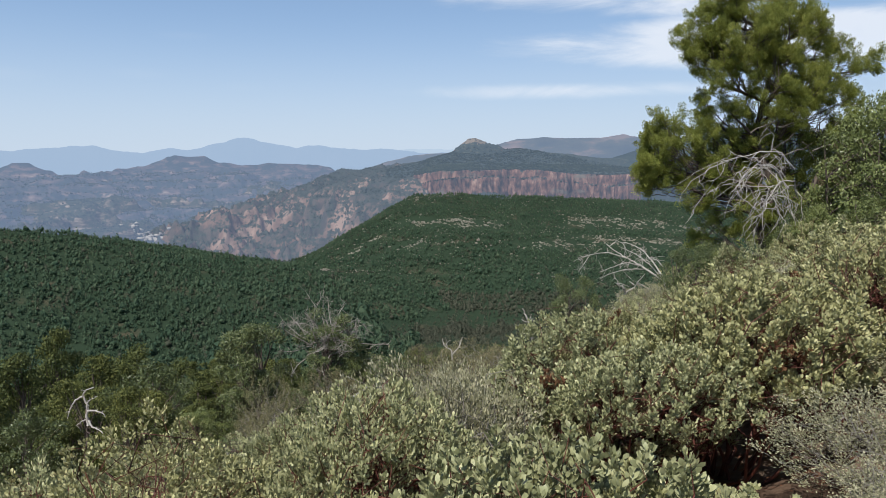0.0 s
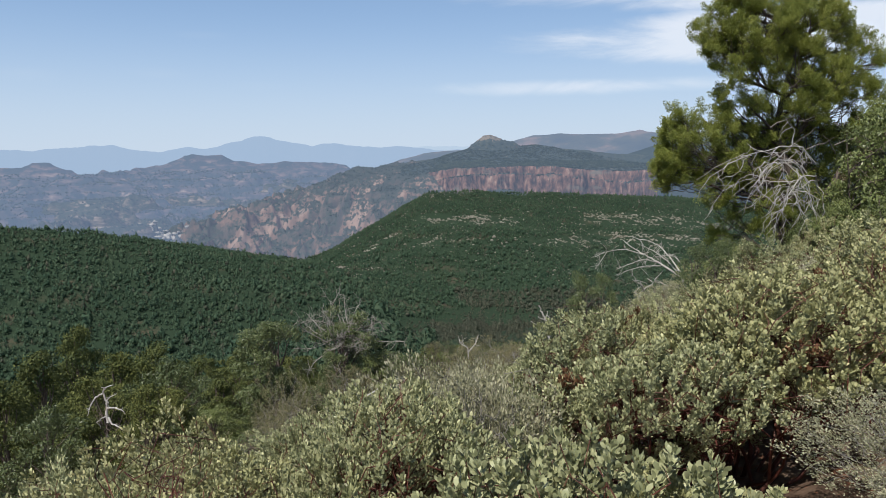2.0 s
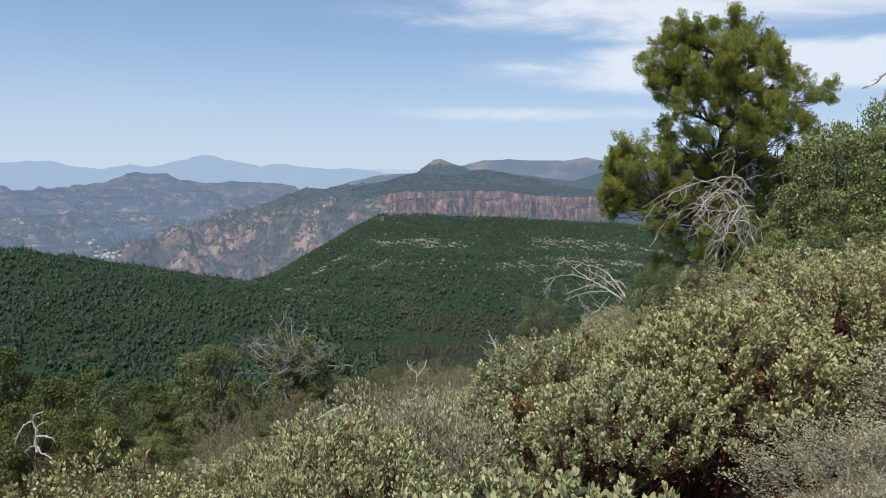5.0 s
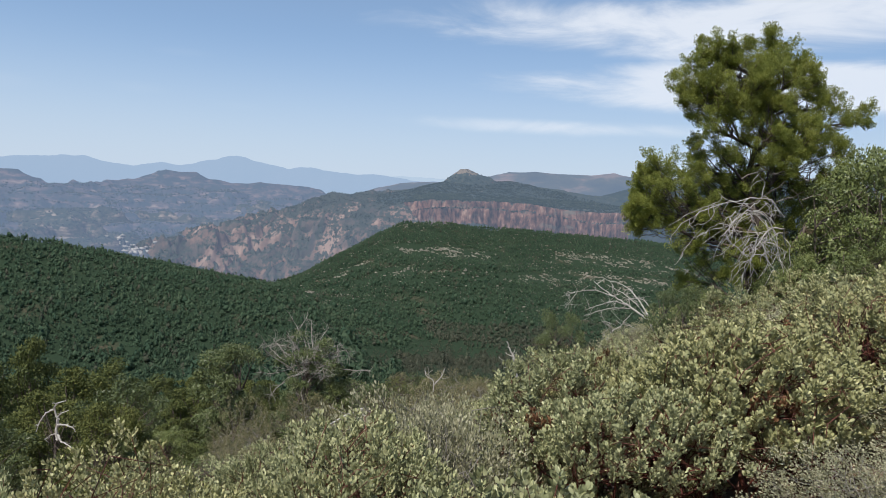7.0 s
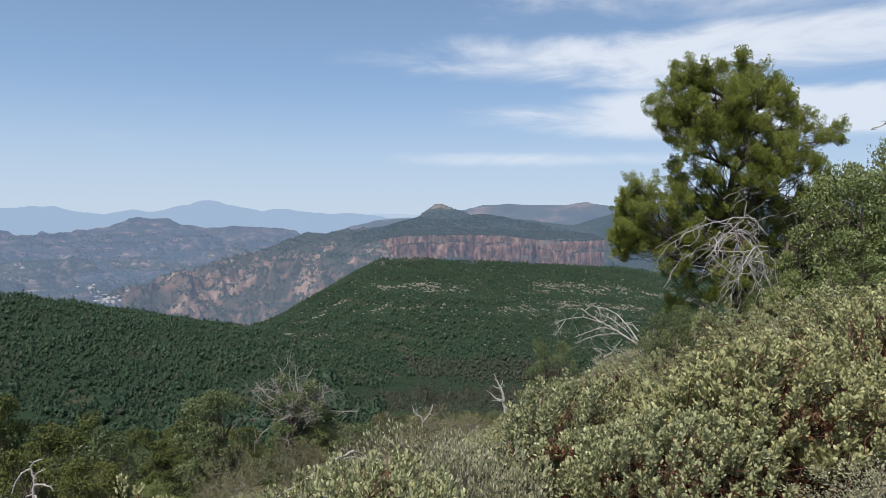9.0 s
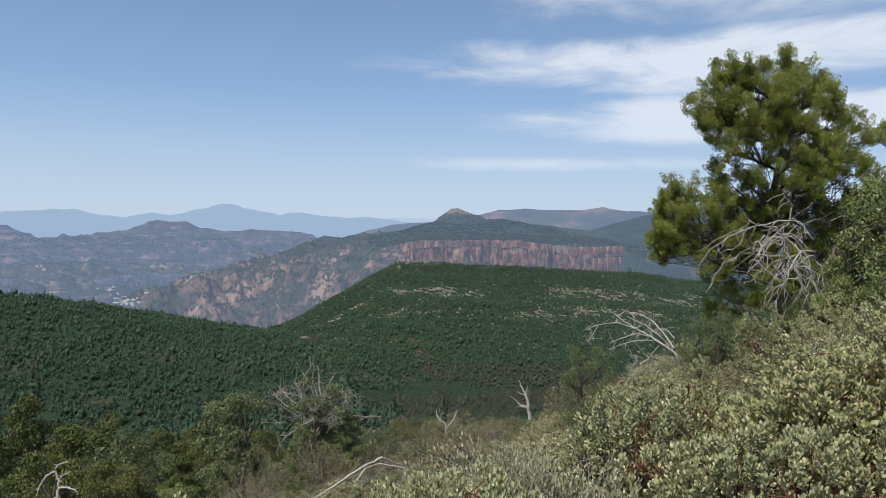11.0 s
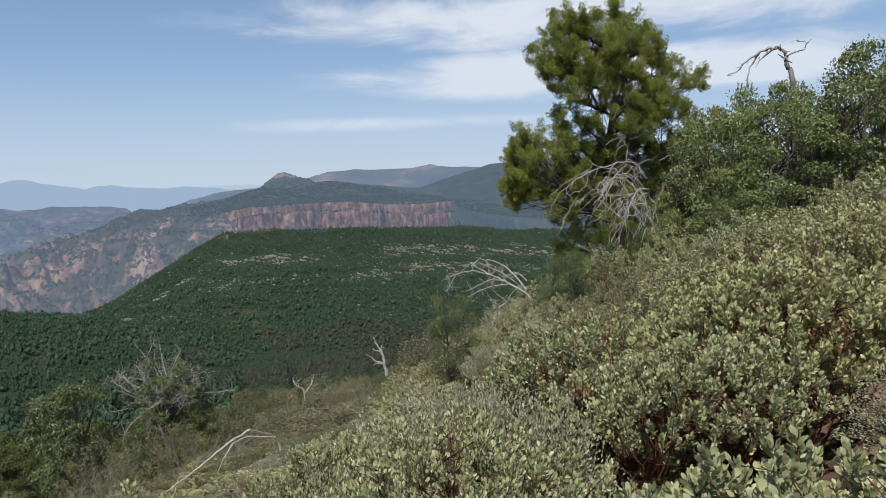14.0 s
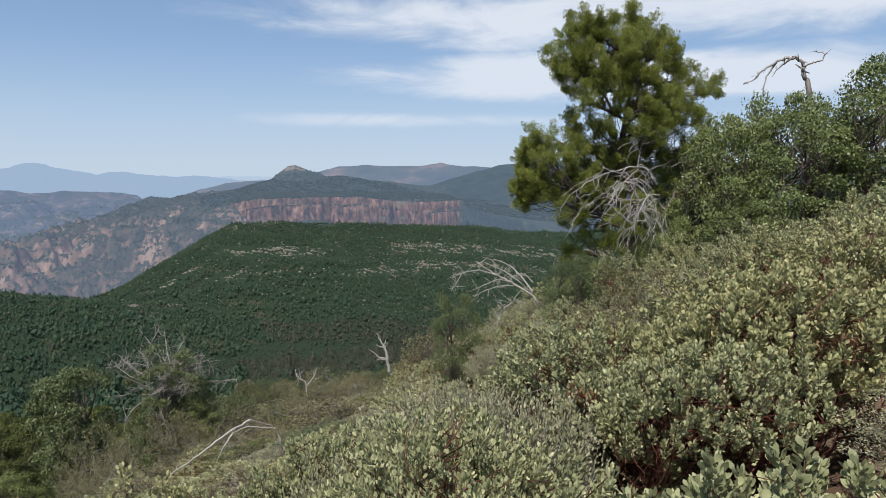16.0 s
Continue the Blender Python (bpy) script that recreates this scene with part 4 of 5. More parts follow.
# crown lobes: centre from the world, half-widths, number of sprays
LOBES = [((5.15, 12.9, 3.75), (0.9, 0.85, 0.75), 130), ((5.85, 12.9, 3.6), (0.8, 0.8, 0.85), 100), ((4.62, 12.6, 3.2), (0.55, 0.6, 0.62), 76), ((5.75, 13.0, 4.45), (0.42, 0.45, 0.38), 26), ((5.1, 12.9, 4.35), (0.35, 0.4, 0.3), 20),
         ((6.4, 13.0, 4.05), (0.4, 0.4, 0.42), 28), ((6.7, 13.0, 3.05), (0.55, 0.5, 0.65), 46), ((7.25, 13.1, 3.2), (0.42, 0.3, 0.22), 16), ((6.85, 13.1, 3.6), (0.16, 0.2, 0.32), 10),
         ((3.72, 12.6, 1.6), (0.42, 0.5, 0.72), 78), ((4.2, 12.7, 1.75), (0.42, 0.5, 0.6), 54), ((4.5, 12.9, 2.35), (0.25, 0.3, 0.3), 18), ((4.35, 12.7, 0.95), (0.4, 0.4, 0.3), 24),
         ((6.5, 12.8, 2.2), (0.65, 0.5, 0.65), 66), ((4.95, 12.7, 2.45), (0.4, 0.4, 0.3), 8), ((5.6, 13.2, 1.9), (0.55, 0.4, 0.55), 34), ((6.5, 12.9, 1.1), (0.6, 0.4, 0.5), 30), ((5.5, 12.6, 2.7), (0.5, 0.4, 0.25), 12), ((5.2, 13.2, 1.35), (0.5, 0.3, 0.5), 34), ((5.6, 13.2, 0.6), (0.6, 0.3, 0.5), 34), ((4.7, 13.0, 0.3), (0.5, 0.3, 0.45), 30), ((4.6, 12.7, 1.5), (0.35, 0.4, 0.45), 34), ((4.75, 12.9, 1.0), (0.35, 0.3, 0.3), 22), ((5.45, 12.6, 0.3), (0.45, 0.2, 0.4), 26), ((5.85, 12.6, 0.8), (0.4, 0.2, 0.45), 24), ((5.6, 12.4, 3.0), (0.5, 0.3, 0.55), 54), ((5.8, 12.45, 2.35), (0.45, 0.25, 0.4), 40), ((6.15, 12.5, 2.75), (0.4, 0.3, 0.45), 40), ((4.34, 12.8, 3.75), (0.42, 0.5, 0.62), 52), ((4.7, 12.9, 4.5), (0.34, 0.4, 0.34), 22), ((3.5, 12.6, 1.35), (0.24, 0.3, 0.6), 24), ((3.62, 12.6, 1.5), (0.34, 0.4, 0.75), 44), ((4.85, 12.9, 4.25), (0.35, 0.4, 0.35), 26), ((5.7, 13.1, 4.85), (0.16, 0.2, 0.28), 10), ((5.35, 13.1, 2.1), (0.6, 0.4, 0.6), 55), ((5.5, 13.1, 1.2), (0.65, 0.35, 0.7), 70), ((6.0, 12.9, 1.6), (0.5, 0.4, 0.6), 50), ((5.0, 13.0, 1.9), (0.4, 0.35, 0.4), 30)]
tops = []
for c, half, n in LOBES:
    c, half = np.array(c) - base, np.array(half)
    q = trunk[np.argmin(np.abs(trunk[:, 2] - (c[2] - 0.35 - 0.4 * rng.random())))]
    mid = c - np.array([0, 0, half[2] * 0.4])
    limb = bend(q, mid, rng, 0.1, 7)
    wood.tube(limb, 0.032, 0.014, 6)
    knots = max(4, int(n * 0.66))
    d = rng.normal(size=(knots, 3))
    d /= np.linalg.norm(d, axis=1, keepdims=True)
    p = c + d * half * rng.uniform(0.35, 1.1, (knots, 1)) ** 0.7
    high = np.clip(p[:, 2] + JZ - 3.2, 0, None)   # the crown narrows to a blunt top
    p[:, 0] -= np.clip(p[:, 0] + JX - 5.6, 0, None) * np.clip(high, 0, 1) * 0.2
    p[:, 2] -= high * 0.2
    for t in p:
        wood.tube(bend(limb[rng.integers(2, 7)], t, rng, 0.16, 4), 0.009, 0.004, 4)
    tops.append(p)
tops.append(np.array([[5.72, 13.1, 4.5], [5.7, 13.1, 4.42], [6.2, 13.0, 4.15], [5.3, 12.9, 4.3], [7.62, 13.1, 3.4], [7.55, 13.1, 3.32]]) - base)
tops = np.concatenate(tops)
fingers(green, rng, np.repeat(tops, 8, 0), np.repeat(rng.uniform(0.8, 1.3, len(tops)), 8), 105)
dry = Soup()
patch = np.array([(6.84, 12.45, 1.85), (6.7, 12.4, 1.5), (6.5, 12.4, 1.2), (7.05, 12.5, 1.55)]) - base
fingers(dry, rng, np.repeat(patch, 12, 0) + rng.normal(size=(48, 3)) * np.array([0.13, 0.08, 0.15]), np.ones(48), 50)
part("trunk", wood.make("trunk", M_BARK, True), juniper, "grey-brown shaggy trunk and limbs")
part("crown", green.make("crown", M_JUNIPER), juniper)
part("dry_foliage", dry.make("dry_foliage", M_JUNIPER_DRY), juniper, "tan dead foliage on a lower limb")
# bleached limbs sweep out of the crown; thin dead branches hang from them in arcs
SWEEPS = [np.array([(5.6, 12.3, 1.15), (5.2, 12.0, 1.5), (4.85, 11.85, 1.55), (4.6, 11.75, 1.35), (4.42, 11.7, 1.1)]) - base, np.array([(5.75, 12.3, 1.0), (5.5, 12.0, 1.3), (5.2, 11.85, 1.28), (5.0, 11.75, 1.0), (4.9, 11.7, 0.75)]) - base,
         np.array([(5.7, 12.4, 1.5), (5.3, 12.2, 1.75), (4.9, 12.0, 1.75), (4.5, 11.9, 1.65), (4.3, 11.9, 1.6)]) - base]
SWEEPS = [q + np.array([0.22, 0, -0.1]) for q in SWEEPS]
for k in range(40):
    limb = SWEEPS[(0, 1, 0, 1, 2)[k % 5]]
    f = rng.uniform(0.6, 3.9)
    i = int(f)
    a = limb[i] + (limb[i + 1] - limb[i]) * (f - i)
    v = np.array([rng.uniform(-0.9, 0.5), rng.uniform(-0.3, 0.1), rng.uniform(-0.7, 0.45)])
    g = np.array([rng.uniform(-0.25, 0.15), 0, -rng.uniform(0.0, 0.8)])
    t = np.linspace(0, rng.uniform(0.75, 1.1), 10)[:, None]
    line = a + v * t + g * t * t + np.cumsum(rng.normal(size=(10, 3)) * 0.022, axis=0)
    s = Soup()
    s.tube(line, rng.uniform(0.005, 0.011), 0.0025, 5)
    for j in range(3):
        i = rng.integers(3, 9)
        s.tube(bend(line[i], line[i] + np.array([rng.uniform(-0.25, 0.15), rng.uniform(-0.12, 0.1), rng.uniform(-0.32, -0.05)]), rng, 0.18, 5), 0.006, 0.002, 4)
    part("dead_branch", s.make("dead_branch", M_DEAD, True), juniper, "bleached bare dead branch" if k == 0 else "")
for limb in SWEEPS:
    s = Soup()
    s.tube(np.stack([np.interp(np.linspace(0, 4, 14), np.arange(5), limb[:, i]) for i in range(3)], -1) + np.cumsum(rng.normal(size=(14, 3)) * 0.016, axis=0), 0.015, 0.006, 6)
    part("dead_limb", s.make("dead_limb", M_DEAD, True), juniper)
for k in range(10):
    a = np.array([rng.uniform(-0.6, 0.5), -0.3, rng.uniform(2.4, 3.4)])
    s = Soup()
    s.tube(bend(a, a + np.array([rng.uniform(-0.9, 0.9), rng.uniform(-0.5, 0), rng.uniform(-0.2, 0.5)]), rng, 0.12, 7), 0.012, 0.004, 5)
    part("dead_branch", s.make("dead_branch", M_DEAD_DARK, True), juniper)


# ---- dead wood ----
def dead_wood(name, label, category, lines, mat, twigs, seed, twig_len=0.3, droop=0.1):
    """Bare branches: lines of (radius, points in the world); the thing stands at the first point."""
    rng = np.random.default_rng(seed)
    foot = np.array(lines[0][1][0], float)
    thing = tagged(new(name), label, category)
    thing.location = foot
    for r, pts, *own in lines:
        wood_mat = own[0] if own else mat
        p = np.array(pts, float) - foot
        t = np.linspace(0, len(p) - 1, len(p) * 4)
        fine = np.stack([np.interp(t, np.arange(len(p)), p[:, i]) for i in range(3)], -1)
        fine[1:-1] = (fine[:-2] + fine[1:-1] * 2 + fine[2:]) / 4 + rng.normal(size=(len(fine) - 2, 3)) * r * 0.25
        s = Soup()
        s.tube(fine, r, r * 0.3, 7)
        limb = part("branch", s.make("branch", wood_mat, True), thing)
        for _ in range(twigs):
            i = rng.integers(len(fine) // 3, len(fine))
            d = rng.normal(size=3) + np.array([0, 0, droop])
            d = d / np.linalg.norm(d) * twig_len * rng.uniform(0.4, 1.1)
            tw = bend(fine[i], fine[i] + d, rng, 0.18, 5)
            s = Soup()
            s.tube(tw, r * 0.36, r * 0.15, 4)
            s.tube(bend(tw[2], tw[2] + rng.normal(size=3) * twig_len * 0.25, rng, 0.15, 4), r * 0.18, r * 0.1, 3)
            part("twig", s.make("twig", wood_mat, True), limb)
    return thing


dead_wood("dead_tree", "weathered dead tree top arching over green scrub oaks", "dead tree", [
    (0.085, [(9.25, 12.4, -0.2), (9.2, 12.45, 1.6), (9.17, 12.45, 2.4), (9.12, 12.48, 2.9)]),
    (0.055, [(9.12, 12.48, 2.85), (9.07, 12.52, 3.3), (9.0, 12.58, 3.5), (9.01, 12.6, 3.66), (8.93, 12.66, 3.78), (8.85, 12.7, 3.8)]),
    (0.033, [(8.9, 12.68, 3.79), (8.75, 12.78, 3.78), (8.6, 12.88, 3.72), (8.43, 13.02, 3.58), (8.35, 13.08, 3.42), (8.17, 13.2, 3.34)], M_DEAD),
    (0.02, [(8.64, 12.87, 3.72), (8.5, 12.98, 3.45), (8.47, 12.99, 3.16), (8.40, 13.04, 2.85)], M_DEAD),
    (0.022, [(8.85, 12.71, 3.78), (8.71, 12.81, 3.65), (8.62, 12.87, 3.55)]),
    (0.022, [(9.0, 12.58, 3.62), (9.13, 12.48, 3.67), (9.24, 12.39, 3.68), (9.27, 12.36, 3.82), (9.15, 12.46, 3.86)], M_DEAD)], M_DEAD_DARK, 5, 201, 0.16)
dead_wood("fallen_branch", "arched bleached branch lying over dry brush", "branch", [
    (0.036, [(-0.85, 13.2, -3.6), (-0.83, 13.18, -3.22), (-0.88, 13.18, -3.0), (-1.02, 13.18, -2.88), (-1.34, 13.16, -2.76)], M_DEAD_DARK),
    (0.023, [(-1.34, 13.16, -2.76), (-1.65, 12.85, -2.83), (-2.09, 12.57, -3.07), (-2.46, 12.31, -3.23), (-2.9, 12.1, -3.5)]),
    (0.016, [(-0.92, 13.18, -2.95), (-1.38, 12.95, -2.80), (-1.62, 12.83, -2.86)]),
    (0.016, [(-1.60, 12.83, -2.84), (-1.74, 12.71, -3.03), (-1.86, 12.7, -3.26)])], M_DEAD, 1, 202, 0.15)
dead_wood("dead_branch", "crooked grey dead branch rising from the bushes", "branch", [
    (0.085, [(3.73, 24.00, -6.05), (3.43, 24.00, -5.83), (3.06, 24.00, -5.60), (2.73, 24.00, -5.33), (2.47, 24.00, -5.07)], M_DEAD_DARK),
    (0.06, [(2.47, 24.00, -5.07), (2.41, 24.00, -4.65), (2.36, 24.00, -4.34), (2.27, 24.00, -4.13), (2.15, 24.00, -3.92), (2.06, 24.00, -3.71)]),
    (0.024, [(2.39, 24.00, -4.60), (2.12, 24.00, -4.57), (2.00, 24.00, -4.40), (1.78, 24.00, -4.27)]),
    (0.02, [(2.39, 24.00, -4.67), (2.19, 24.00, -4.62), (2.02, 24.00, -4.64)]),
    (0.022, [(2.29, 24.00, -4.17), (2.35, 24.00, -4.04), (2.38, 24.00, -3.91)]),
    (0.018, [(2.26, 24.00, -4.20), (2.12, 24.00, -4.17), (2.04, 24.00, -4.11)])], M_DEAD, 1, 203, 0.2)
dead_wood("dead_shrub", "bleached white bare dead shrub below the juniper", "dead shrub", [
    (0.03, [(4.75, 14.4, -2.3), (4.62, 14.5, -1.5), (4.41, 14.60, -0.98), (3.98, 14.80, -0.70), (3.70, 15.00, -0.56), (3.43, 15.10, -0.40), (3.30, 15.20, -0.28)]),
    (0.014, [(3.70, 15.00, -0.56), (3.27, 14.90, -0.42), (2.89, 14.80, -0.46), (2.63, 14.70, -0.56)]),
    (0.009, [(2.89, 14.80, -0.46), (2.72, 14.70, -0.70), (2.63, 14.70, -0.83)]),
    (0.015, [(3.98, 14.80, -0.70), (3.62, 14.60, -0.59), (3.30, 14.50, -0.68), (3.02, 14.40, -0.77)]),
    (0.012, [(3.99, 14.70, -0.75), (3.58, 14.50, -0.72), (3.19, 14.30, -0.79), (3.00, 14.20, -0.88)]),
    (0.018, [(4.36, 14.60, -0.87), (4.20, 14.90, -0.58), (4.04, 15.10, -0.38), (3.79, 15.20, -0.27), (3.61, 15.20, -0.25)]),
    (0.013, [(4.37, 14.60, -0.68), (4.26, 14.70, -0.54), (4.12, 14.90, -0.56), (3.93, 15.00, -0.60)]),
    (0.016, [(4.36, 14.60, -0.91), (4.23, 15.20, -0.71), (3.97, 15.40, -0.52), (3.63, 15.50, -0.37)]),
    (0.02, [(3.2, 13.4, -2.4), (3.24, 13.40, -1.22), (3.37, 13.40, -0.99), (3.54, 13.40, -0.87), (3.57, 13.30, -0.76)]),
    (0.014, [(3.37, 13.40, -0.99), (3.30, 13.30, -0.86), (3.11, 13.20, -0.76)])], M_DEAD, 8, 204, 0.32, 0.1)
dead_wood("dead_snag", "pale crooked dead snag among dark pines", "dead tree", [
    (0.05, [(-7.96, 13.80, -7.2), (-7.96, 13.80, -5.69), (-7.86, 13.80, -4.66), (-7.77, 13.80, -4.07)], M_BARK),
    (0.032, [(-7.77, 13.80, -4.07), (-7.79, 13.80, -3.83), (-7.75, 13.80, -3.64), (-7.84, 13.80, -3.41), (-7.76, 13.75, -3.28), (-7.52, 13.70, -3.18)]),
    (0.022, [(-7.84, 13.80, -3.41), (-7.97, 13.75, -3.49), (-8.07, 13.70, -3.64), (-8.12, 13.65, -3.86)]),
    (0.024, [(-7.76, 13.80, -3.74), (-7.57, 13.75, -3.71), (-7.37, 13.70, -3.74), (-7.31, 13.70, -3.82)]),
    (0.024, [(-7.76, 13.80, -3.95), (-7.65, 13.75, -4.09), (-7.52, 13.70, -4.09), (-7.38, 13.65, -4.15)]),
    (0.018, [(-7.78, 13.80, -3.92), (-7.93, 13.85, -3.99), (-8.06, 13.85, -4.09)]),
    (0.016, [(-7.77, 13.80, -3.58), (-7.65, 13.75, -3.47), (-7.46, 13.70, -3.38)])], M_DEAD, 3, 205, 0.14)
dead_wood("dead_stick", "thin bleached forked stick in dry brush", "branch", [
    (0.03, [(-0.3, 22.2, -6.9), (-0.34, 22.19, -5.31), (-0.34, 22.19, -4.75), (-0.62, 22.18, -4.56)]), (0.02, [(-0.34, 22.19, -4.9), (-0.1, 22.2, -4.6), (0.0, 22.2, -4.3)])], M_DEAD, 3, 206, 0.4)
def spoke(k, rng):
    """One bare limb of the half-dead oak, fanning up and out of its crown."""
    a, e, far = 2.4 * k, math.radians(rng.uniform(-25, 58)), rng.uniform(0.95, 1.5)
    way = np.array([math.cos(a) * math.cos(e), math.sin(a) * math.cos(e), math.sin(e)])
    foot = np.array([-4.2, 21.05, -4.2]) + way * 0.2 + rng.normal(size=3) * np.array([0.3, 0.3, 0.22])
    mid = foot + way * far * 0.5 + rng.normal(size=3) * 0.22
    return [tuple(foot), tuple(mid), tuple(mid + (way * 0.5 + np.array([0, 0, 0.08])) * far * 0.6 + rng.normal(size=3) * 0.2)]


rng = np.random.default_rng(27)
dead_wood("dead_oak_limbs", "grey bare limbs spreading out of a half-dead oak", "dead tree", [(0.09, [(-4.6, 21.1, -7.3), (-4.6, 21.1, -5.6), (-4.2, 21.05, -4.3)], M_BARK)] + [(rng.uniform(0.014, 0.022), spoke(k, rng)) for k in range(46)], M_TWIG_GREY, 10, 207, 0.4, 0.1)


# ---- trees down the slope ----
pines = Kind([small_tree("pine_tree", "dark green pine with an uneven rounded crown", 300 + k, 5.6, 1.75, M_PINE, 50, 300, 0.10, k != 1) for k in range(4)] + [small_tree("oak_tree", "dark green broad evergreen oak", 310, 4.2, 1.9, M_OAK_DARK, 48, 280, 0.10, False)])
near_oak = Kind([small_tree("oak_tree", "leafy green oak with a full rounded crown", 320, 4.0, 1.3, M_OAK_DARK, 60, 420, 0.075, False, 0.06), small_tree("oak_tree", "half-dead oak, green leaves among bare limbs", 321, 3.6, 1.15, M_OAK_DARK, 30, 300, 0.075, False, 0.1)])
near_oak.plant(0, -6.55, 20.9, 0.6, 1.0, top=4.1)
near_oak.plant(1, -4.15, 21.3, 0.6, 0.95, top=3.7)
near_oak.plant(1, -4.35, 20.9, 2.6, 0.8, top=3.3)
# the trees that stand out on the slope: kind, x, y, turn, size, height
spots = [(-4.6, 21.8), (-7.0, 20.6)]
for k, x, y, turn, s, top in ((0, -16.9, 27.0, 0.4, 1.0, 7.7), (2, -14.7, 21.3, 2.2, 0.95, 6.0), (1, -11.1, 18.9, 1.0, 0.72, 4.1), (4, -11.2, 23.6, 5.0, 0.9, 4.4), (1, -13.0, 29.2, 3.1, 0.95, 5.0), (3, -8.6, 21.6, 0.7, 0.6, 2.9), (4, -10.5, 15.7, 4.2, 0.68, 3.2), (2, -9.9, 16.4, 2.9, 0.5, 2.7), (0, -8.7, 17.2, 5.5, 0.55, 3.1), (1, -9.2, 19.0, 4.1, 0.6, 3.0), (3, -19.5, 30.0, 1.4, 1.1, 7.0), (1, -17.5, 24.5, 2.0, 0.9, 5.4), (4, -13.0, 19.3, 0.2, 0.7, 3.4), (0, -12.4, 16.6, 3.4, 0.7, 4.6)):
    spots.append((x, y))
    pines.plant(k, x, y, turn, s, top=top)
rng = np.random.default_rng(11)
n = 0
for _ in range(9000):
    if n >= 205:
        break
    a, r = math.radians(rng.uniform(-46, 22)), rng.uniform(22, 135)
    x, y = r * math.sin(a), r * math.cos(a)
    gap = 2.0 + 0.022 * r
    if r < 26 and a > math.radians(-30) or a > math.radians(-14) and r < 32:
        continue
    if min(math.hypot(x - p, y - q) for p, q in spots) < gap:
        continue
    z = float(land(x, y))
    room = (1.6 - math.tan(math.radians(14.6 + max(0, math.degrees(a) + 30) * 0.16)) * r) - z
    s = min(rng.uniform(0.8, 1.35), max(room, 1.2) / 5.6)
    if s < 0.42:
        continue
    spots.append((x, y))
    pines.plant(int(rng.integers(0, 5)), x, y, rng.uniform(0, 6.28), s * rng.uniform(0.9, 1.15), rng.uniform(0.9, 1.1))
    n += 1

# the woods of the valley, past counting
rng = np.random.default_rng(12)
N = 140000
a = np.radians(rng.uniform(-47, 34, N))
r = np.sqrt(rng.uniform(105 ** 2, 1290 ** 2, N))
x, y = r * np.sin(a), r * np.cos(a)
thin = fbm(x, y, 90, 4, 401)
below = np.interp(x, [q[0] for q in SPUR], [q[2] for q in SPUR]) - land(x, y)
on_spur = (y > 620) & (x > -330)
ledge = np.maximum(np.exp(-((below - 21 - 5 * fbm(x, y, 120, 3, 402)) / 5.0) ** 2), 0.7 * np.exp(-((below - 37 - 9 * fbm(x, y, 150, 3, 403)) / 4.5) ** 2)) * on_spur * np.clip(0.75 + 1.6 * fbm(x, y, 70, 3, 404) + x / 900, 0, 1.2) * np.clip((x + 190) / 80, 0, 1)
keep = (rng.random(N) < np.clip(0.97 + thin * 0.3 - ledge * 1.8, 0.02, 1)) & (y < 1225)
x, y, r = x[keep], y[keep], r[keep]
z = land(x, y)
n = len(x)
kind = fbm(x, y, 45, 3, 405) + rng.normal(size=n) * 0.25
H = rng.uniform(2.9, 5.2, n) * np.clip(np.exp(rng.normal(size=n) * 0.3), 0.5, 1.8) * np.where(kind > 0.25, 0.72, 1.0) * np.where(rng.random(n) < 0.08, 1.35, 1) * np.interp(r, [220, 520, 900], [1.0, 0.74, 0.64]) * np.where((r < 560) & (x > -0.12 * y + 60 * fbm(x, y, 80, 3, 406)), 0.42, 1)
W = H * np.where(H < 2.2, rng.uniform(0.5, 0.75, n), rng.uniform(0.36, 0.60, n))
phi = (1 + 5 ** 0.5) / 2
ico = np.array([(-1, phi, 0), (1, phi, 0), (-1, -phi, 0), (1, -phi, 0), (0, -1, phi), (0, 1, phi), (0, -1, -phi), (0, 1, -phi), (phi, 0, -1), (phi, 0, 1), (-phi, 0, -1), (-phi, 0, 1)]) / 1.902
ico_f = np.array([(0, 11, 5), (0, 5, 1), (0, 1, 7), (0, 7, 10), (0, 10, 11), (1, 5, 9), (5, 11, 4), (11, 10, 2), (10, 7, 6), (7, 1, 8), (3, 9, 4), (3, 4, 2), (3, 2, 6), (3, 6, 8), (3, 8, 9), (4, 9, 5), (2, 4, 11), (6, 2, 10), (8, 6, 7), (9, 8, 1)])
soup = Soup()
octa = np.array([(1, 0, 0), (0, 1, 0), (-1, 0, 0), (0, -1, 0), (0, 0, 1), (0, 0, -1)], float)
octa_f = np.array([(0, 1, 4), (1, 2, 4), (2, 3, 4), (3, 0, 4), (1, 0, 5), (2, 1, 5), (3, 2, 5), (0, 3, 5)])
scrub_soup = Soup()
is_scrub = (r < 620) & (x > -0.12 * y + 60 * fbm(x, y, 80, 3, 406) + 0.25 * np.maximum(r - 470, 0)) | (rng.random(n) < 0.06)
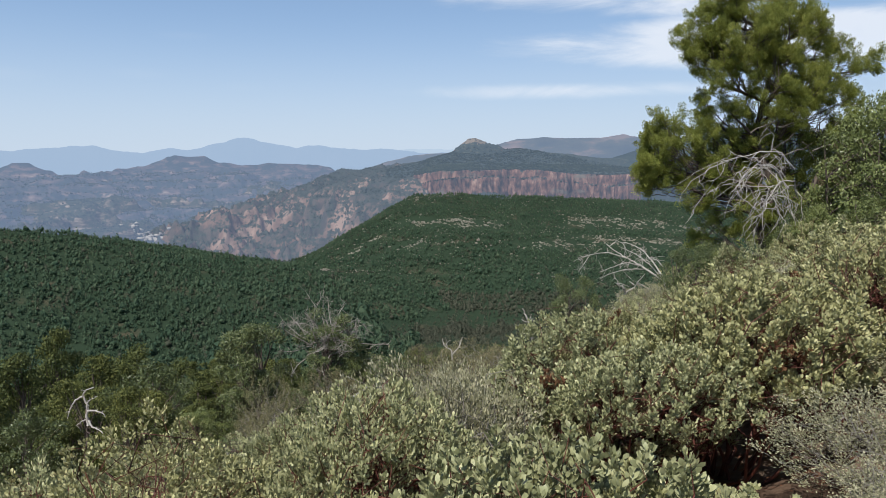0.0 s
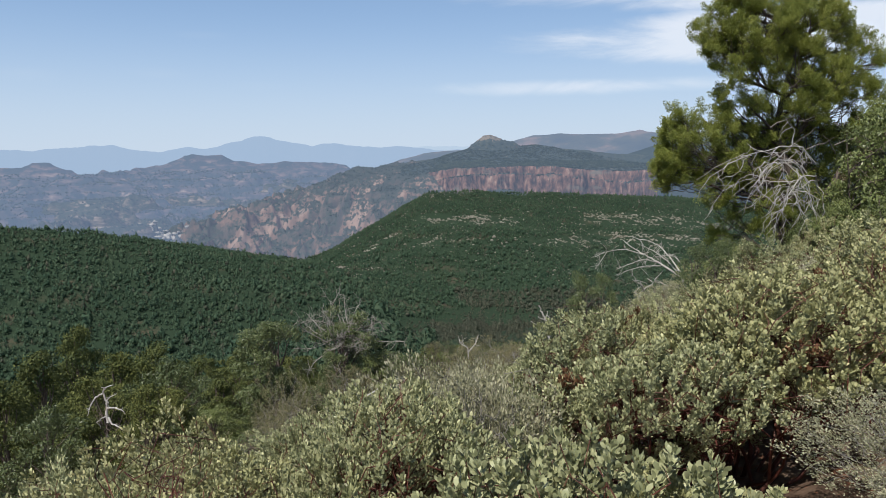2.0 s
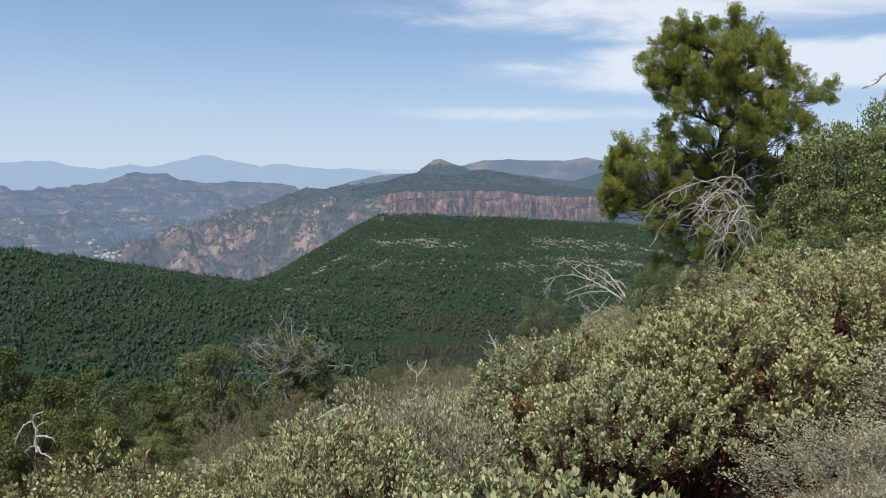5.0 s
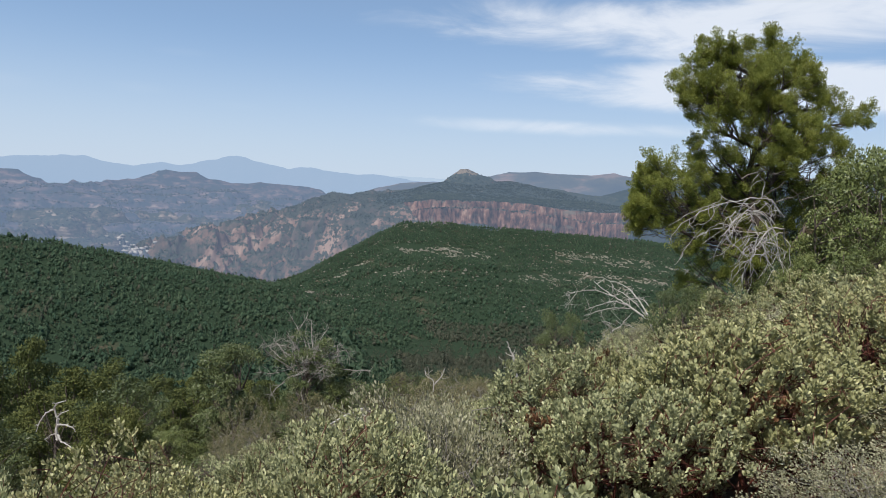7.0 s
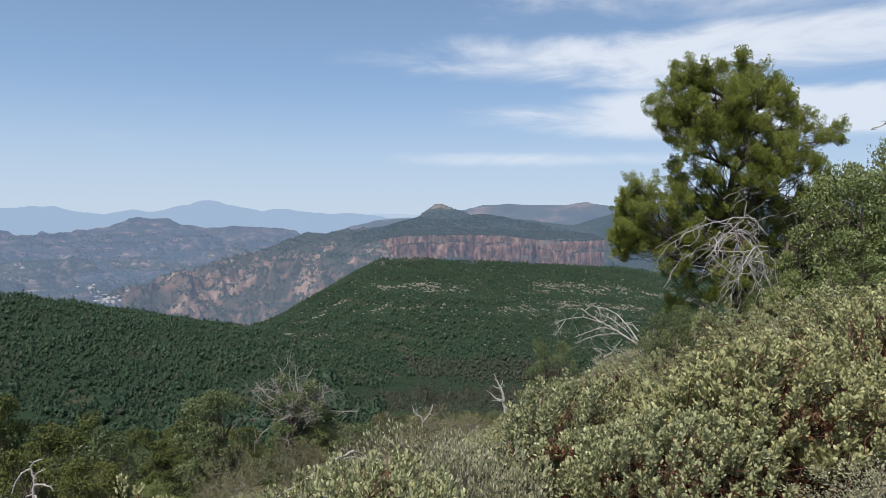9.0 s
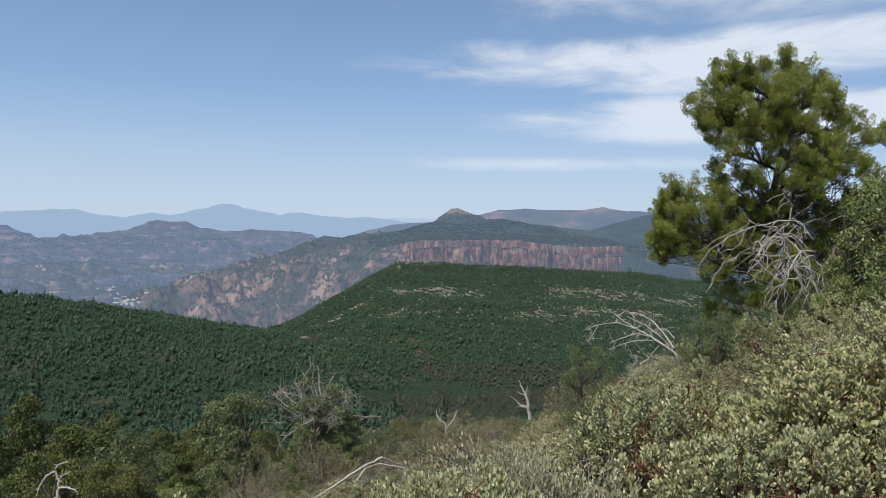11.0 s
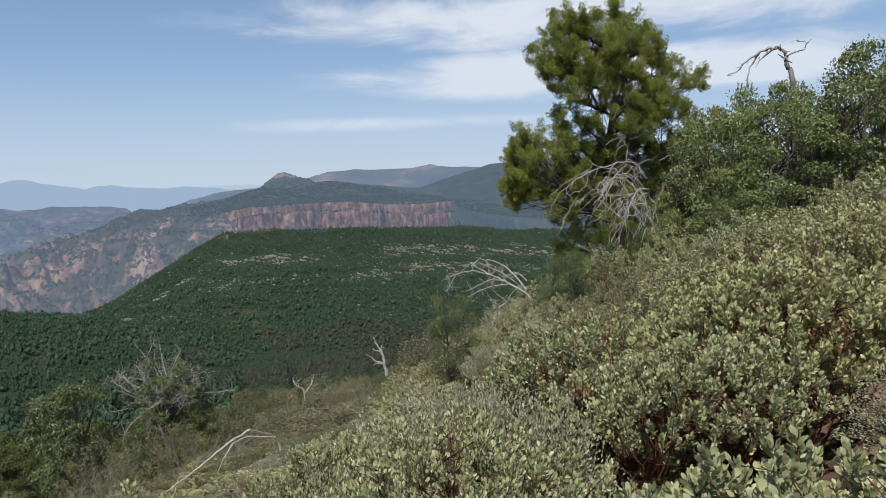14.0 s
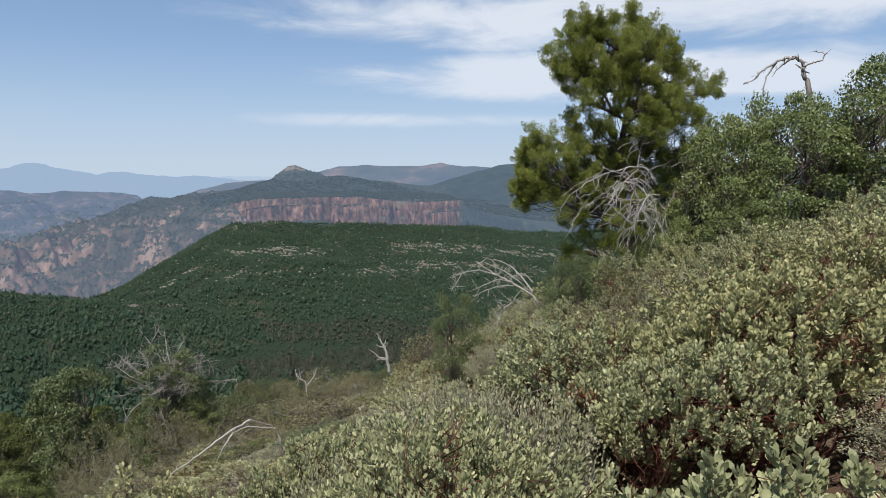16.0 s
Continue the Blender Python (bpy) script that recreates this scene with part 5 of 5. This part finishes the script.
for pick0, into in ((~is_scrub, soup), (is_scrub, scrub_soup)):
    m = pick0.sum()
    spindle = octa[None] * (1 + rng.normal(size=(m, 6, 1)) * 0.22) * np.stack([W[pick0], W[pick0], H[pick0]], -1)[:, None, :] * np.array([0.74, 0.74, 0.36]) * np.where(r[pick0] < 230, 0.45, 0.82)[:, None, None] + np.array([0, 0, 1]) * H[pick0][:, None, None] * 0.34
    spindle[:, 4, 2] = H[pick0] * rng.uniform(0.7, 0.92, m)
    spindle += np.stack([x, y, z], -1)[pick0][:, None, :]
    into.put(spindle.reshape(-1, 3), (octa_f[None] + (np.arange(m) * 6)[:, None, None]).reshape(-1, 3))
    for r0, r1, B, size in ((0, 230, 170, 0.045), (230, 520, 30, 0.08), (520, 9999, 9, 0.12)):
        pick = (r >= r0) & (r < r1) & pick0
        xx, yy, zz, HH, WW = x[pick], y[pick], z[pick], H[pick], W[pick]
        m = len(xx)
        u = rng.uniform(0.0, 1.0, (m, B)) ** 1.2
        ang = rng.uniform(0, 2 * np.pi, (m, B))
        wide = WW[:, None] * (1.04 - u) ** 0.75 * rng.uniform(0.75, 1.15, (m, B))
        out = np.stack([np.cos(ang), np.sin(ang), 0.55 + 0 * ang], -1)
        c = np.stack([xx[:, None] + wide * np.cos(ang), yy[:, None] + wide * np.sin(ang), zz[:, None] + HH[:, None] * (0.06 + 0.92 * u)], -1)
        # small flat sprays that face outwards
        t1 = np.stack([-np.sin(ang), np.cos(ang), 0 * ang], -1)
        t2 = np.cross(out, t1)
        spin = rng.uniform(0, 2 * np.pi, (m, B, 1)) + np.array([0, 2.1, 4.2])
        tri = c[:, :, None, :] + (np.cos(spin)[..., None] * t1[:, :, None, :] + np.sin(spin)[..., None] * t2[:, :, None, :] + rng.normal(size=(m, B, 3, 3)) * 0.35) * (HH * size)[:, None, None, None] * 1.2
        into.put(tri.reshape(-1, 3), np.arange(m * B * 3).reshape(-1, 3))
scrub = new("valley_scrub", scrub_soup.make("valley_scrub", M_SCRUB))
tagged(scrub, "grey-olive dry scrub covering the near side of the valley", "scrub", kind="stuff")
woods = new("woods", soup.make("woods", M_FOREST))
tagged(woods, "dense dark green pine and juniper woods covering the valley", "woods", kind="stuff")

# pale ledges and boulders on the spur
rng = np.random.default_rng(13)
N = 170000
x, y = rng.uniform(-330, 700, N), rng.uniform(600, 1230, N)
below = np.interp(x, [q[0] for q in SPUR], [q[2] for q in SPUR]) - land(x, y)
ledge = np.maximum(np.exp(-((below - 21 - 5 * fbm(x, y, 120, 3, 402)) / 3.4) ** 2), 0.7 * np.exp(-((below - 37 - 9 * fbm(x, y, 150, 3, 403)) / 3.0) ** 2)) * np.clip(0.55 + 1.8 * fbm(x, y, 70, 3, 404) + x / 800, 0, 1.2) * np.clip((x + 190) / 80, 0, 1)
knob = np.exp(-(((x + 94) / 45) ** 2 + ((y - 985) / 50) ** 2)) * 0.5
keep = rng.random(N) < np.clip(ledge * 0.75 + knob * 0.4 + 0.07 * (below < 58) * (below > 1), 0, 1) * (value_noise(x / 9, y / 9, 409) > 0.45)
x, y = x[keep][:22000], y[keep][:22000]
n = len(x)
size = rng.uniform(0.3, 0.75, n) * np.where(rng.random(n) < 0.15, 1.7, 1.0)
rock = ico[None] * (1 + rng.normal(size=(n, 12, 1)) * 0.2) * (np.stack([size * 1.5, size * 1.2, size * 0.9], -1))[:, None, :]
rock += np.stack([x, y, land(x, y) + size * 0.35], -1)[:, None, :]
rocks = new("ledge_rocks", mesh("ledge_rocks", rock.reshape(-1, 3), (ico_f[None] + (np.arange(n) * 12)[:, None, None]).reshape(-1, 3), M_ROCK))
tagged(rocks, "pale broken ledge rock along the wooded spur", "rocks", kind="stuff")

# white outcrops in the canyon
rng = np.random.default_rng(14)
n = 110
x = np.where(np.arange(n) % 2, -1040, -955) + rng.normal(size=n) * 17
y = np.where(np.arange(n) % 2, 2030, 1940) + rng.normal(size=n) * 30
size = rng.uniform(2.5, 8.0, n)
rock = ico[None] * (1 + rng.normal(size=(n, 12, 1)) * 0.25) * np.stack([size * 1.5, size * 0.8, size * 0.75], -1)[:, None, :]
rock += np.stack([x, y, np.maximum(badland_height(x, y), canyon_height(x, y)) + size * 0.3], -1)[:, None, :]
white = new("white_outcrops", mesh("white_outcrops", rock.reshape(-1, 3), (ico_f[None] + (np.arange(n) * 12)[:, None, None]).reshape(-1, 3), M_WHITE_ROCK))
tagged(white, "white bare rock outcrops in the distant canyon", "rocks", kind="stuff")


def brush_over(name, label, mat, seed, n, az0, az1, r0, r1, height, steep, size, low=-330, high=30):
    """Bushes and small trees past counting, scattered over a far landform wherever it is not too steep."""
    rng = np.random.default_rng(seed)
    a, r = np.radians(rng.uniform(az0, az1, n)), np.sqrt(rng.uniform(r0 ** 2, r1 ** 2, n))
    x, y = r * np.sin(a), r * np.cos(a)
    z = height(x, y)
    tilt = np.hypot(height(x + 4, y) - z, height(x, y + 4) - z) / 4
    keep = (z > low) & (z < high) & (tilt < steep * rng.uniform(0.5, 1.2, n)) & (fbm(x, y, 70, 4, seed) + rng.normal(size=n) * 0.35 > -0.25)
    x, y, z = x[keep], y[keep], z[keep]
    n = len(x)
    w = rng.uniform(*size, n)
    clump = octa[None] * (1 + rng.normal(size=(n, 6, 1)) * 0.25) * np.stack([w, w, w * rng.uniform(0.7, 1.3, n)], -1)[:, None, :] + np.stack([x, y, z + w * 0.4], -1)[:, None, :]
    ob = new(name, mesh(name, clump.reshape(-1, 3), (octa_f[None] + (np.arange(n) * 6)[:, None, None]).reshape(-1, 3), mat))
    return tagged(ob, label, "brush", kind="stuff")


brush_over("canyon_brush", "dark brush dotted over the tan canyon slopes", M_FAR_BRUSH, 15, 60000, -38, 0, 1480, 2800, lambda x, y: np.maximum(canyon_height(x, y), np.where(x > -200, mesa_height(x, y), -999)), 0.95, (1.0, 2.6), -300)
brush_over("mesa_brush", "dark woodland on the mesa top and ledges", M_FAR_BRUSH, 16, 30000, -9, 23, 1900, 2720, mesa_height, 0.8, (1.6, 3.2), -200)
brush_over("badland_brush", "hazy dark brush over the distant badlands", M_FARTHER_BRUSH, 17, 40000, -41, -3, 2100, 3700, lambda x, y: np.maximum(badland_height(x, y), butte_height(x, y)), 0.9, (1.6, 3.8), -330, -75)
